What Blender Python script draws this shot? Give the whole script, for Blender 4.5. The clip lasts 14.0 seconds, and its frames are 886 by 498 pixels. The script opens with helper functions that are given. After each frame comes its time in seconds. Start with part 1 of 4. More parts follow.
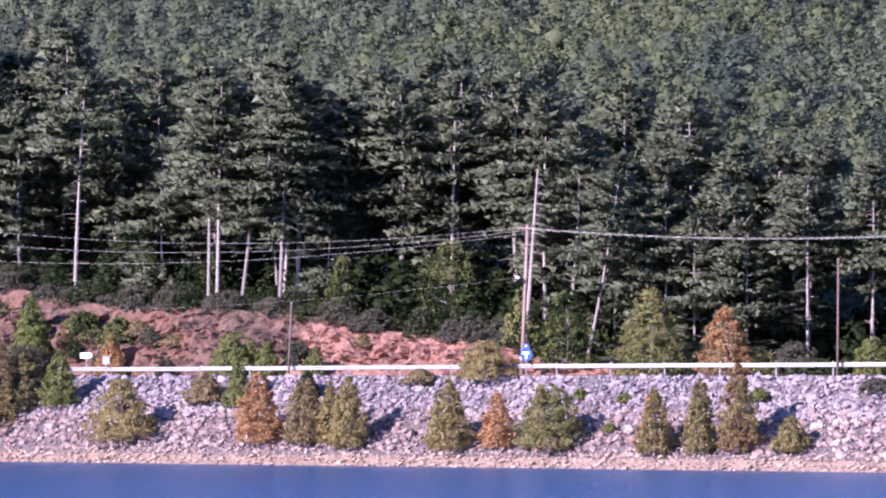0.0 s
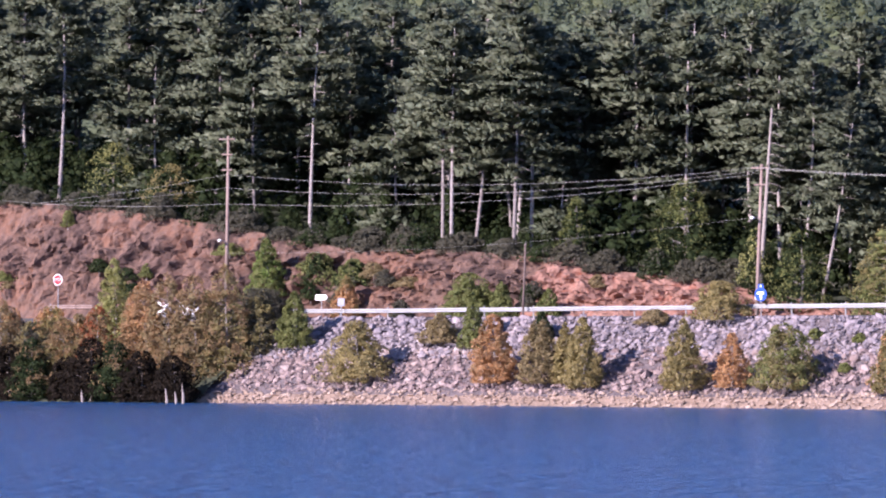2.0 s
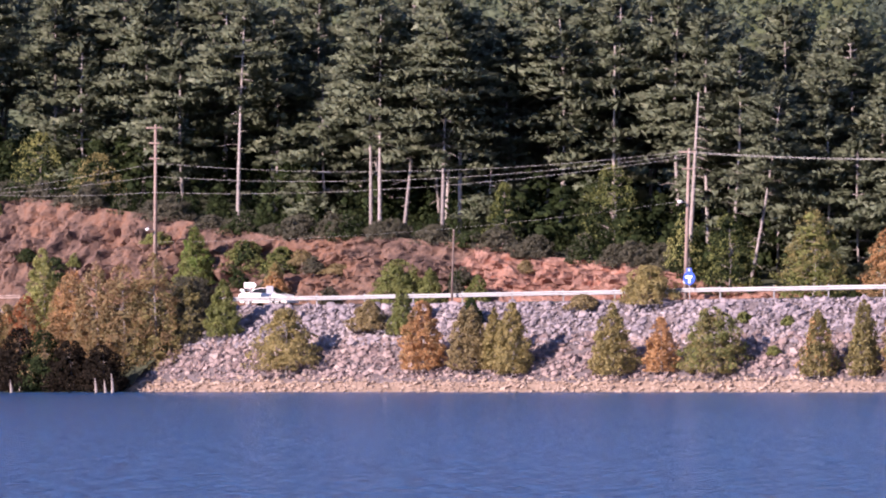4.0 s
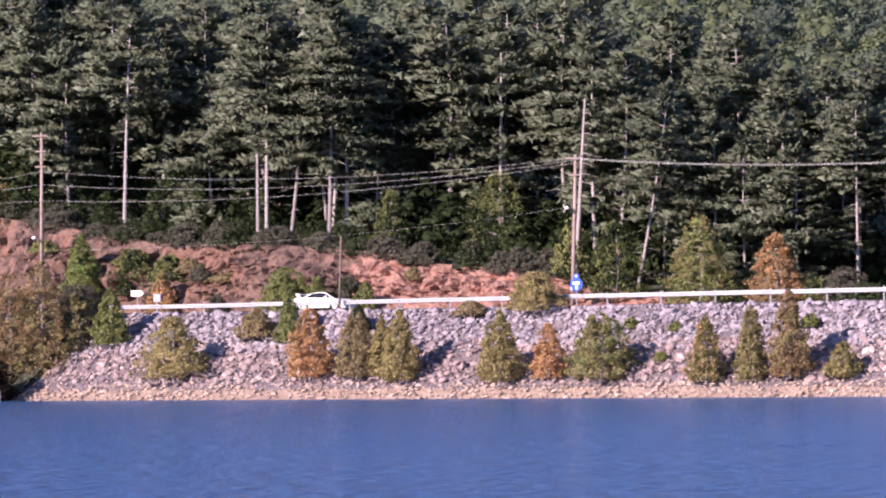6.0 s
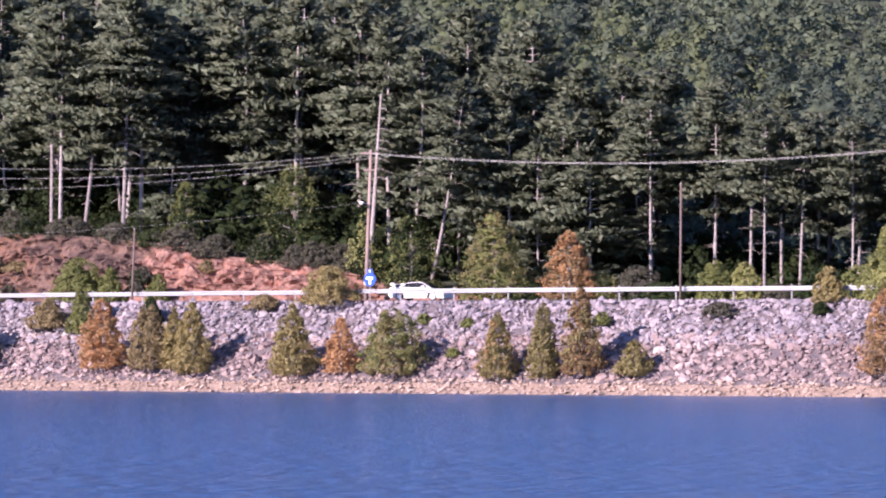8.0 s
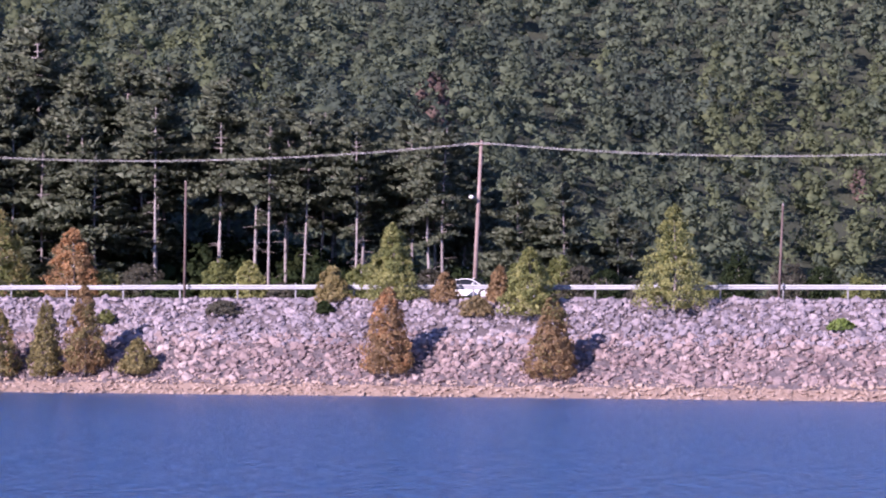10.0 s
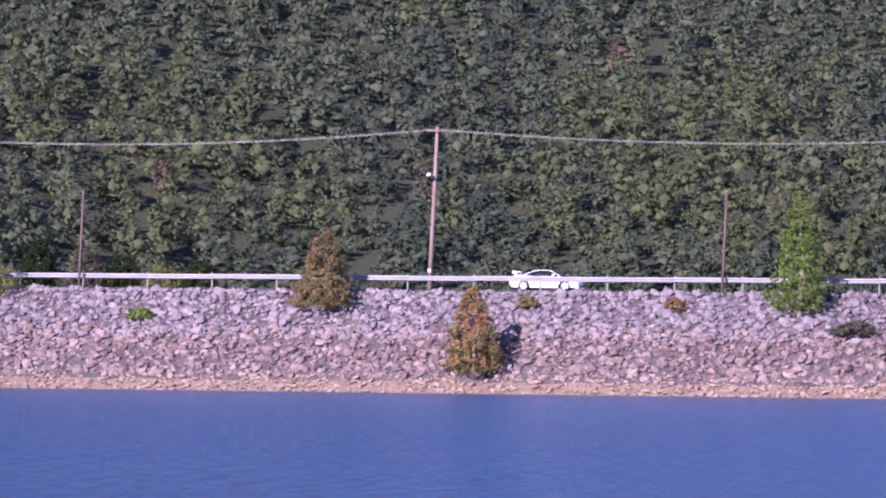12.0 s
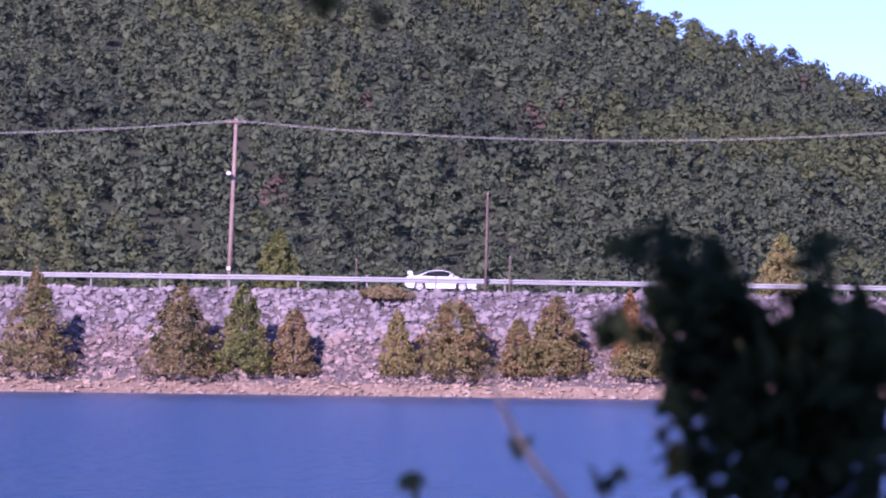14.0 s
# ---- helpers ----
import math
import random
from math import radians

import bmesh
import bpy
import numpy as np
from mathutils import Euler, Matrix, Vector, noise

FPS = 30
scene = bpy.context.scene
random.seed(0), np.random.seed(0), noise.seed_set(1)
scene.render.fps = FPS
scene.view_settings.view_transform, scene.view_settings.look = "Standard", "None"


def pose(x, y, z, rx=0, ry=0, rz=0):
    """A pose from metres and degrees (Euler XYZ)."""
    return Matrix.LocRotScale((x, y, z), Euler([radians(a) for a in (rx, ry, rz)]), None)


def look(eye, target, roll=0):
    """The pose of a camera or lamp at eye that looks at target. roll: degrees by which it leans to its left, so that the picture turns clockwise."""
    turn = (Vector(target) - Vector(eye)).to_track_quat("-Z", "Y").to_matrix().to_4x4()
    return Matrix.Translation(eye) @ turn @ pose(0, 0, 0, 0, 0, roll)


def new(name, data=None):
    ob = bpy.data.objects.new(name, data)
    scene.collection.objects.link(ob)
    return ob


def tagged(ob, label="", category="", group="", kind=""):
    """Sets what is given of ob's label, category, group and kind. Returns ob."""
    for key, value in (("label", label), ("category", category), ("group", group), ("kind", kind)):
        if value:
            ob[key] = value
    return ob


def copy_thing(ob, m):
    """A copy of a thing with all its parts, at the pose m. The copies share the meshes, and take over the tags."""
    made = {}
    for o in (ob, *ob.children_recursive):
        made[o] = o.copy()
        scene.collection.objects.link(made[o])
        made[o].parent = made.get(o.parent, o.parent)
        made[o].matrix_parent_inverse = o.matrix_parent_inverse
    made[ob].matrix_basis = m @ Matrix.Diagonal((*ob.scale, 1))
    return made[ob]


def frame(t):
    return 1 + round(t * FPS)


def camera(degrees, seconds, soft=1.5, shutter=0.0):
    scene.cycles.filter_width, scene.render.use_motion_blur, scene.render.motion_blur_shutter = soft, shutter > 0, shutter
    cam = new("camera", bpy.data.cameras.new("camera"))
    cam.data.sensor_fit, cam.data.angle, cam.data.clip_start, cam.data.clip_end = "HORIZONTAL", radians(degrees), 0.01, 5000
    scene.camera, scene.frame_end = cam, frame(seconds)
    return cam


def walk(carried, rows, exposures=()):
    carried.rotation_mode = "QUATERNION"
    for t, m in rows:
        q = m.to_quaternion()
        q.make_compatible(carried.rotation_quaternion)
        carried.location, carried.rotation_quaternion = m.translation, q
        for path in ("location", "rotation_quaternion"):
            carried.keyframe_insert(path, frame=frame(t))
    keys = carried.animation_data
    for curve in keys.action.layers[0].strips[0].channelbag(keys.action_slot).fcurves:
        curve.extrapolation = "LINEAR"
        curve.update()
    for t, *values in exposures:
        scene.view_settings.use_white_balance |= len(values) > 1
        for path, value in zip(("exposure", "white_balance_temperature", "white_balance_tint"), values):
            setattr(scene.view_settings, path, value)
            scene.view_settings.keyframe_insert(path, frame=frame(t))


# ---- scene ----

# ---------------------------------------------------------------- camera
# The lake bank: a hand-held long lens 2.7 m over the water, turning about the holder behind it.
cam = camera(12.08, 14.0, soft=2.05)
cam.data.dof.use_dof = True
cam.data.dof.focus_distance = 245
cam.data.dof.aperture_fstop = 13
EYE = 2.694


def held(yaw, pitch, roll):
    a = radians(yaw)
    return pose(-0.75 * math.sin(a), 0.75 * math.cos(a) - 0.75, EYE, 90 + pitch, 0, yaw) @ pose(0, 0, 0, 0, 0, roll)


PATH = [(0, 29.979, 2.405, 0.38), (0.5, 31.804, 1.973, 0.06), (1, 31.955, 1.787, 0.03), (1.5, 32.267, 1.671, 0.15),
        (2, 33.168, 1.581, 0.20), (2.5, 33.572, 1.114, -0.02), (3, 33.098, 1.158, 0.01), (3.2, 32.849, 1.153, -0.04),
        (5.3, 31.495, 1.649, -0.52), (5.5, 31.327, 1.581, -0.47), (6, 30.651, 1.477, -0.63), (6.5, 30.069, 1.553, -0.24),
        (7, 29.826, 1.575, -0.32), (7.2, 29.638, 1.564, -0.23), (9.3, 23.610, 1.222, 0.11), (9.5, 23.100, 1.258, 0.02),
        (9.8, 22.284, 1.322, 0.15), (10, 21.080, 1.402, 0.39), (10.5, 18.557, 1.396, 0.44), (11, 16.982, 1.385, 0.41),
        (11.5, 13.892, 1.295, 0.50), (12, 11.549, 1.323, 0.58), (12.5, 7.875, 1.234, 0.65), (12.8, 5.801, 1.071, 0.40),
        (13, 4.410, 1.060, 0.45), (13.2, 2.972, 1.023, 0.44), (13.5, 0.611, 1.119, 0.71), (14, -1.042, 1.359, 0.75)]
walk(cam, [(t, held(y, p, r)) for t, y, p, r in PATH], exposures=[(0, 1.38, 5950, 43), (1.2, 1.27, 6100, 37), (2.2, 1.18, 6350, 34), (3.2, 1.18, 7050, 37), (5.3, 1.23, 6800, 37), (7.2, 1.34, 6550, 37), (9.5, 1.07, 6200, 44), (12, 0.84, 6000, 50), (14, 0.72, 5850, 62)])

# ---------------------------------------------------------------- light
SUN = Vector((-0.312, -0.858, 0.407)).normalized()
world = bpy.data.worlds.new("sky")
scene.world = world
world.use_nodes = True
wn = world.node_tree.nodes
sky = wn.new("ShaderNodeTexSky")
sky.sky_type = "NISHITA"
sky.sun_disc = False
sky.sun_elevation = math.asin(SUN.z)
sky.sun_rotation = math.atan2(SUN.x, SUN.y)
sky.altitude = 1200
sky.air_density, sky.dust_density, sky.ozone_density = 0.45, 0.05, 4.0
wn["Background"].inputs["Strength"].default_value = 0.15
world.node_tree.links.new(sky.outputs["Color"], wn["Background"].inputs["Color"])
sun_data = bpy.data.lights.new("sun", "SUN")
sun_data.energy, sun_data.angle, sun_data.color = 4.9, radians(0.5), (1.0, 0.93, 0.84)
sun = new("sun", sun_data)
sun.matrix_world = look((0, 0, 300), Vector((0, 0, 300)) - SUN)

# ---------------------------------------------------------------- materials
RNG = np.random.default_rng(7)


def material(name, colors, rough=0.8, scale=1.0, bump=0.0, bump_scale=8.0, metal=0.0, island=0.0, thin=0.0, spec=0.3, fine=0.35):
    """Colours blended by two sizes of noise, and piece by piece where island is above 0."""
    m = bpy.data.materials.new(name)
    m.use_nodes = True
    n, l = m.node_tree.nodes, m.node_tree.links
    b = n["Principled BSDF"]
    co = n.new("ShaderNodeTexCoord")
    big = n.new("ShaderNodeTexNoise")
    big.inputs["Scale"].default_value, big.inputs["Detail"].default_value = scale, 4
    small = n.new("ShaderNodeTexNoise")
    small.inputs["Scale"].default_value, small.inputs["Detail"].default_value = scale * 9, 3
    l.new(co.outputs["Object"], big.inputs["Vector"])
    l.new(co.outputs["Object"], small.inputs["Vector"])
    mix = n.new("ShaderNodeMix")
    mix.inputs["Factor"].default_value = fine
    l.new(big.outputs["Fac"], mix.inputs["A"])
    l.new(small.outputs["Fac"], mix.inputs["B"])
    value = mix.outputs["Result"]
    stretch = n.new("ShaderNodeMapRange")
    stretch.inputs["From Min"].default_value, stretch.inputs["From Max"].default_value = 0.3, 0.7
    l.new(value, stretch.inputs["Value"])
    value = stretch.outputs["Result"]
    if island:
        geo, info = n.new("ShaderNodeNewGeometry"), n.new("ShaderNodeObjectInfo")
        add, wrap, blend = n.new("ShaderNodeMath"), n.new("ShaderNodeMath"), n.new("ShaderNodeMix")
        wrap.operation = "FRACT"
        l.new(geo.outputs["Random Per Island"], add.inputs[0])
        l.new(info.outputs["Random"], add.inputs[1])
        l.new(add.outputs[0], wrap.inputs[0])
        blend.inputs["Factor"].default_value = island
        l.new(value, blend.inputs["A"])
        l.new(wrap.outputs[0], blend.inputs["B"])
        value = blend.outputs["Result"]
    ramp = n.new("ShaderNodeValToRGB")
    el = ramp.color_ramp.elements
    while len(el) < len(colors):
        el.new(0.5)
    for i, c in enumerate(colors):
        el[i].position = i / max(1, len(colors) - 1)
        el[i].color = (*c, 1)
    l.new(value, ramp.inputs["Fac"])
    l.new(ramp.outputs["Color"], b.inputs["Base Color"])
    b.inputs["Roughness"].default_value, b.inputs["Metallic"].default_value = rough, metal
    b.inputs["Specular IOR Level"].default_value = spec
    if bump:
        bn, bp = n.new("ShaderNodeTexNoise"), n.new("ShaderNodeBump")
        bn.inputs["Scale"].default_value, bn.inputs["Detail"].default_value = bump_scale, 5
        l.new(co.outputs["Object"], bn.inputs["Vector"])
        l.new(bn.outputs["Fac"], bp.inputs["Height"])
        bp.inputs["Strength"].default_value, bp.inputs["Distance"].default_value = bump, 0.3
        l.new(bp.outputs["Normal"], b.inputs["Normal"])
    if thin:
        tr, ms = n.new("ShaderNodeBsdfTranslucent"), n.new("ShaderNodeMixShader")
        l.new(ramp.outputs["Color"], tr.inputs["Color"])
        ms.inputs[0].default_value = thin
        l.new(b.outputs[0], ms.inputs[1])
        l.new(tr.outputs[0], ms.inputs[2])
        l.new(ms.outputs[0], n["Material Output"].inputs["Surface"])
    return m


def leaf(name, *colors):
    return material(name, colors, 0.65, 0.35, island=0.6, thin=0.45, spec=0.12, bump=0.8, bump_scale=4.0)


M_STONE = material("riprap_stone", [(0.115, 0.105, 0.118), (0.185, 0.165, 0.185), (0.24, 0.212, 0.228), (0.29, 0.25, 0.262), (0.42, 0.375, 0.37)], 0.9, 0.12, 0.7, 3.0, island=0.62)
M_STONE_WARM = material("riprap_stone_brown", [(0.105, 0.078, 0.078), (0.18, 0.132, 0.128), (0.245, 0.188, 0.178), (0.305, 0.238, 0.224), (0.46, 0.39, 0.365)], 0.9, 0.12, 0.7, 3.0, island=0.62)
M_BEACH = material("shore_stone", [(0.20, 0.145, 0.115), (0.33, 0.25, 0.20), (0.42, 0.33, 0.27)], 0.9, 0.5, 0.5, 3.0, island=0.6)
M_RUBBLE = material("embankment_fill", [(0.07, 0.058, 0.062), (0.125, 0.105, 0.11), (0.18, 0.15, 0.15)], 0.95, 1.2, 0.8, 3.0)
M_SAND = material("wet_shore", [(0.20, 0.145, 0.11), (0.34, 0.255, 0.20)], 0.9, 0.8, 0.5, 4.0)
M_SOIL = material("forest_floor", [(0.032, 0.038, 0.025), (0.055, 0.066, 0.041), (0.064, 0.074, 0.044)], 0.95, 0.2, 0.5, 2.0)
M_CLAY = material("red_clay", [(0.060, 0.026, 0.021), (0.20, 0.090, 0.064), (0.275, 0.160, 0.125), (0.235, 0.078, 0.048)], 0.95, 0.22, 1.0, 2.0, fine=0.42)
# The near-black first tone puts the shade of crevices into the earth colour.
M_EARTH = material("cut_earth", [(0.020, 0.015, 0.015), (0.078, 0.050, 0.043), (0.145, 0.090, 0.070), (0.165, 0.086, 0.058), (0.098, 0.077, 0.072)], 0.95, 0.16, 1.0, 1.6, fine=0.42)
M_ASPHALT = material("asphalt", [(0.045, 0.045, 0.048), (0.07, 0.07, 0.072)], 0.9, 0.5, 0.2, 30)
M_STEEL = material("galvanised_steel", [(0.27, 0.28, 0.29), (0.37, 0.38, 0.39)], 0.55, 0.6, metal=0.3)
M_POST = material("weathered_steel", [(0.16, 0.16, 0.17), (0.24, 0.24, 0.25)], 0.7, 0.8, metal=0.2)
M_POLE = material("weathered_pole", [(0.20, 0.14, 0.12), (0.34, 0.26, 0.23)], 0.9, 1.2, 0.3, 20)
M_TIMBER = material("dark_timber", [(0.10, 0.072, 0.064), (0.18, 0.135, 0.118)], 0.9, 1.2, 0.3, 20)
M_BARK = material("pine_bark", [(0.18, 0.155, 0.148), (0.29, 0.258, 0.246), (0.41, 0.372, 0.357)], 0.95, 0.8, 0.6, 8, island=0.4)
M_DEADWOOD = material("dead_wood", [(0.24, 0.20, 0.18), (0.36, 0.32, 0.30)], 0.95, 0.8, 0.4, 10)
M_NEEDLE = leaf("pine_needles", (0.103, 0.132, 0.091), (0.194, 0.232, 0.153), (0.297, 0.324, 0.225))
# Distance haze is put into the hill colours: lifted even greens, bluer dark pines.
M_HILL = material("hill_pines_hazed", [(0.118, 0.157, 0.104), (0.155, 0.197, 0.128), (0.193, 0.235, 0.152)], 0.75, 0.22, 0.4, 2.0, island=0.15, thin=0.5, spec=0.08, fine=0.4)
M_HILL_DARK = material("hill_dark_pines_hazed", [(0.078, 0.110, 0.085), (0.110, 0.146, 0.108), (0.143, 0.181, 0.132)], 0.75, 0.22, 0.4, 2.0, island=0.15, thin=0.5, spec=0.08, fine=0.4)
M_HILL_LIGHT = material("hill_broadleaf", [(0.125, 0.161, 0.087), (0.166, 0.204, 0.110), (0.208, 0.240, 0.134)], 0.75, 0.22, 0.4, 2.0, island=0.15, thin=0.5, spec=0.08, fine=0.4)
M_HILL_BROWN = material("hill_browned", [(0.11, 0.082, 0.072), (0.155, 0.115, 0.098), (0.20, 0.145, 0.12)], 0.75, 0.22, 0.5, 2.0, island=0.2, thin=0.3, spec=0.08, fine=0.4)
M_WHITE = material("white_paint", [(0.78, 0.78, 0.78), (0.82, 0.82, 0.82)], 0.3, 0.5, spec=0.5)
M_WIRE = material("wire", [(0.32, 0.32, 0.32), (0.40, 0.40, 0.38)], 0.5, 1.0, metal=0.3)
M_DARK = material("dark_rubber", [(0.012, 0.012, 0.013), (0.025, 0.025, 0.026)], 0.7, 3.0)
M_GLASS = material("dark_glass", [(0.012, 0.014, 0.016), (0.02, 0.022, 0.025)], 0.06, 1.0, spec=0.35)
M_RIM = material("alloy_rim", [(0.6, 0.6, 0.62), (0.7, 0.7, 0.72)], 0.3, 3.0, metal=0.6)
M_BLUE = material("blue_enamel", [(0.004, 0.055, 0.40), (0.006, 0.07, 0.46)], 0.4, 2.0)
M_SIGNBACK = material("sign_back", [(0.22, 0.24, 0.30), (0.28, 0.30, 0.36)], 0.6, 2.0)
M_RED = material("red_enamel", [(0.50, 0.02, 0.03), (0.58, 0.03, 0.04)], 0.4, 2.0)
M_LAMP = material("lamp_glass", [(0.75, 0.75, 0.75), (0.8, 0.8, 0.8)], 0.25, 2.0)
M_REDLENS = material("red_lens", [(0.35, 0.01, 0.01), (0.45, 0.02, 0.02)], 0.2, 2.0)

LEAVES = {
    "yellow": [leaf("leaf_yellow", (0.19, 0.165, 0.07), (0.35, 0.295, 0.13), (0.46, 0.385, 0.19))],
    "olive": [leaf("leaf_olive", (0.145, 0.138, 0.062), (0.28, 0.245, 0.108), (0.39, 0.325, 0.155))],
    "green": [leaf("leaf_green", (0.10, 0.125, 0.05), (0.21, 0.235, 0.085), (0.32, 0.335, 0.13))],
    "lime": [leaf("leaf_lime", (0.18, 0.195, 0.075), (0.35, 0.36, 0.135), (0.50, 0.48, 0.23))],
    "bright": [leaf("leaf_bright", (0.09, 0.15, 0.04), (0.20, 0.29, 0.075), (0.34, 0.42, 0.15))],
    "orange": [leaf("leaf_orange", (0.30, 0.17, 0.085), (0.52, 0.30, 0.145), (0.60, 0.40, 0.22))],
    "rust": [leaf("leaf_rust", (0.18, 0.13, 0.07), (0.33, 0.225, 0.12), (0.44, 0.31, 0.17))],
    "red": [leaf("leaf_red", (0.253, 0.073, 0.043), (0.391, 0.134, 0.065), (0.414, 0.207, 0.086))],
    "brown": [leaf("leaf_brown", (0.17, 0.14, 0.08), (0.31, 0.25, 0.13), (0.40, 0.32, 0.18))],
    "sage": [leaf("leaf_sage", (0.065, 0.068, 0.05), (0.115, 0.113, 0.082), (0.175, 0.165, 0.125))],
    # Shade under the thicket's overhang is put into this near-black brown.
    "shade_brown": [leaf("leaf_shade_brown", (0.012, 0.010, 0.008), (0.026, 0.020, 0.014), (0.050, 0.036, 0.024))],
    # Own dark green of some shrubs; under pines and thicket it paints shade.
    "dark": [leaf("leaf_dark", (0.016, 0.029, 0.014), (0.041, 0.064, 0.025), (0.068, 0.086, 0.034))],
}
LEAVES = {k: v[0] for k, v in LEAVES.items()}


def water_material():
    m = bpy.data.materials.new("lake_water")
    m.use_nodes = True
    n, l = m.node_tree.nodes, m.node_tree.links
    b = n["Principled BSDF"]
    b.inputs["Base Color"].default_value = (0.016, 0.072, 0.188, 1)
    b.inputs["Roughness"].default_value = 0.2
    b.inputs["IOR"].default_value = 1.33
    co, mp = n.new("ShaderNodeTexCoord"), n.new("ShaderNodeMapping")
    mp.inputs["Scale"].default_value = (1.0, 0.7, 1)
    l.new(co.outputs["Object"], mp.inputs["Vector"])
    w1, w2, add, bp = n.new("ShaderNodeTexNoise"), n.new("ShaderNodeTexNoise"), n.new("ShaderNodeMath"), n.new("ShaderNodeBump")
    w1.inputs["Scale"].default_value, w1.inputs["Detail"].default_value = 1.5, 5
    w2.inputs["Scale"].default_value, w2.inputs["Detail"].default_value = 0.09, 3
    l.new(mp.outputs["Vector"], w1.inputs["Vector"])
    l.new(co.outputs["Object"], w2.inputs["Vector"])
    add.operation = "MULTIPLY_ADD"
    l.new(w1.outputs["Fac"], add.inputs[0])
    add.inputs[1].default_value = 1.0
    l.new(w2.outputs["Fac"], add.inputs[2])
    l.new(add.outputs[0], bp.inputs["Height"])
    bp.inputs["Strength"].default_value, bp.inputs["Distance"].default_value = 1.0, 1.1
    l.new(bp.outputs["Normal"], b.inputs["Normal"])
    return m


M_WATER = water_material()


# ---------------------------------------------------------------- mesh helpers
def mesh_of(name, verts, faces, mat, smooth=False, normals=None):
    """A mesh from arrays of corners and of equal-sided faces, with soft leafy shading where normals are given."""
    me = bpy.data.meshes.new(name)
    verts, faces = np.asarray(verts, np.float32), np.asarray(faces, np.int32)
    k = faces.shape[1]
    me.vertices.add(len(verts))
    me.vertices.foreach_set("co", verts.ravel())
    me.loops.add(faces.size)
    me.loops.foreach_set("vertex_index", faces.ravel())
    me.polygons.add(len(faces))
    me.polygons.foreach_set("loop_start", np.arange(0, faces.size, k, dtype=np.int32))
    me.polygons.foreach_set("use_smooth", np.full(len(faces), smooth))
    me.materials.append(mat)
    me.update(calc_edges=True)
    if normals is not None:
        me.normals_split_custom_set_from_vertices(normals / (np.linalg.norm(normals, axis=1)[:, None] + 1e-9))
    return me


def attach(ob, parent):
    if parent is not None:
        ob.parent = parent
    return ob


def part_np(name, verts, faces, mat, parent, label="", smooth=False, normals=None):
    ob = attach(new(name, mesh_of(name, verts, faces, mat, smooth, normals)), parent)
    return tagged(ob, label)


def part(name, bm, mat, parent, label="", smooth=False):
    me = bpy.data.meshes.new(name)
    for f in bm.faces:
        f.smooth = smooth
    bm.to_mesh(me)
    bm.free()
    me.materials.append(mat)
    return tagged(attach(new(name, me), parent), label)


def root(name, m, label, category, group="", kind=""):
    ob = new(name)
    ob.matrix_basis = m
    ob.empty_display_size = 0.2
    return tagged(ob, label, category, group, kind)


def add_box(bm, size, at=(0, 0, 0), turn=None, bevel=0.0):
    m = Matrix.Translation(at) @ (turn or Matrix()) @ Matrix.Diagonal((*size, 1))
    g = bmesh.ops.create_cube(bm, size=1, matrix=m)
    if bevel:
        edges = list({e for v in g["verts"] for e in v.link_edges})
        bmesh.ops.bevel(bm, geom=edges, offset=bevel, segments=2, affect="EDGES", profile=0.5)
    return bm


def add_tube(bm, a, b, r0, r1, sides=8):
    a, b = Vector(a), Vector(b)
    d = b - a
    m = Matrix.Translation((a + b) / 2) @ d.to_track_quat("Z", "Y").to_matrix().to_4x4()
    bmesh.ops.create_cone(bm, cap_ends=True, segments=sides, radius1=r0, radius2=r1, depth=d.length, matrix=m)
    return bm


def limb(points, radii, sides=6):
    """A tapered tube through points: corners and quads."""
    points = np.asarray(points, float)
    ang = np.linspace(0, 2 * np.pi, sides, endpoint=False)
    verts, faces = [], []
    for i, (p, r) in enumerate(zip(points, radii)):
        d = points[min(i + 1, len(points) - 1)] - points[max(i - 1, 0)]
        d = d / (np.linalg.norm(d) + 1e-9)
        ref = np.array([1.0, 0, 0]) if abs(d[0]) < 0.8 else np.array([0, 1.0, 0])
        u = np.cross(d, ref)
        u /= np.linalg.norm(u)
        v = np.cross(d, u)
        verts.append(p + r * (np.cos(ang)[:, None] * u + np.sin(ang)[:, None] * v))
        if i:
            a = np.arange(sides) + (i - 1) * sides
            b = np.roll(np.arange(sides), -1) + (i - 1) * sides
            faces.append(np.stack([a, b, b + sides, a + sides], 1))
    return np.concatenate(verts), np.concatenate(faces)


def joined(pieces):
    verts, faces, k = [], [], 0
    for v, f in pieces:
        verts.append(v)
        faces.append(np.asarray(f) + k)
        k += len(v)
    return np.concatenate(verts), np.concatenate(faces)


def blades(at, length, width, rng, out, loose=0.6):
    """One small pointed leaf or needle tuft at each place, facing roughly the way out."""
    n = len(at)
    face = out / (np.linalg.norm(out, axis=1)[:, None] + 1e-9) + loose * rng.normal(size=(n, 3))
    face /= np.linalg.norm(face, axis=1)[:, None] + 1e-9
    d = np.cross(face, rng.normal(size=(n, 3)))
    d /= np.linalg.norm(d, axis=1)[:, None] + 1e-9
    s = np.cross(face, d)
    length = (length * rng.uniform(0.6, 1.35, n))[:, None]
    width = (width * rng.uniform(0.6, 1.35, n))[:, None]
    verts = np.stack([at + s * width * 0.55 - d * length * 0.35, at + d * length * 0.65, at - s * width * 0.55 - d * length * rng.uniform(0.1, 0.5, n)[:, None]], 1)
    return verts.reshape(-1, 3), np.arange(3 * n).reshape(n, 3)[:, ::-1]


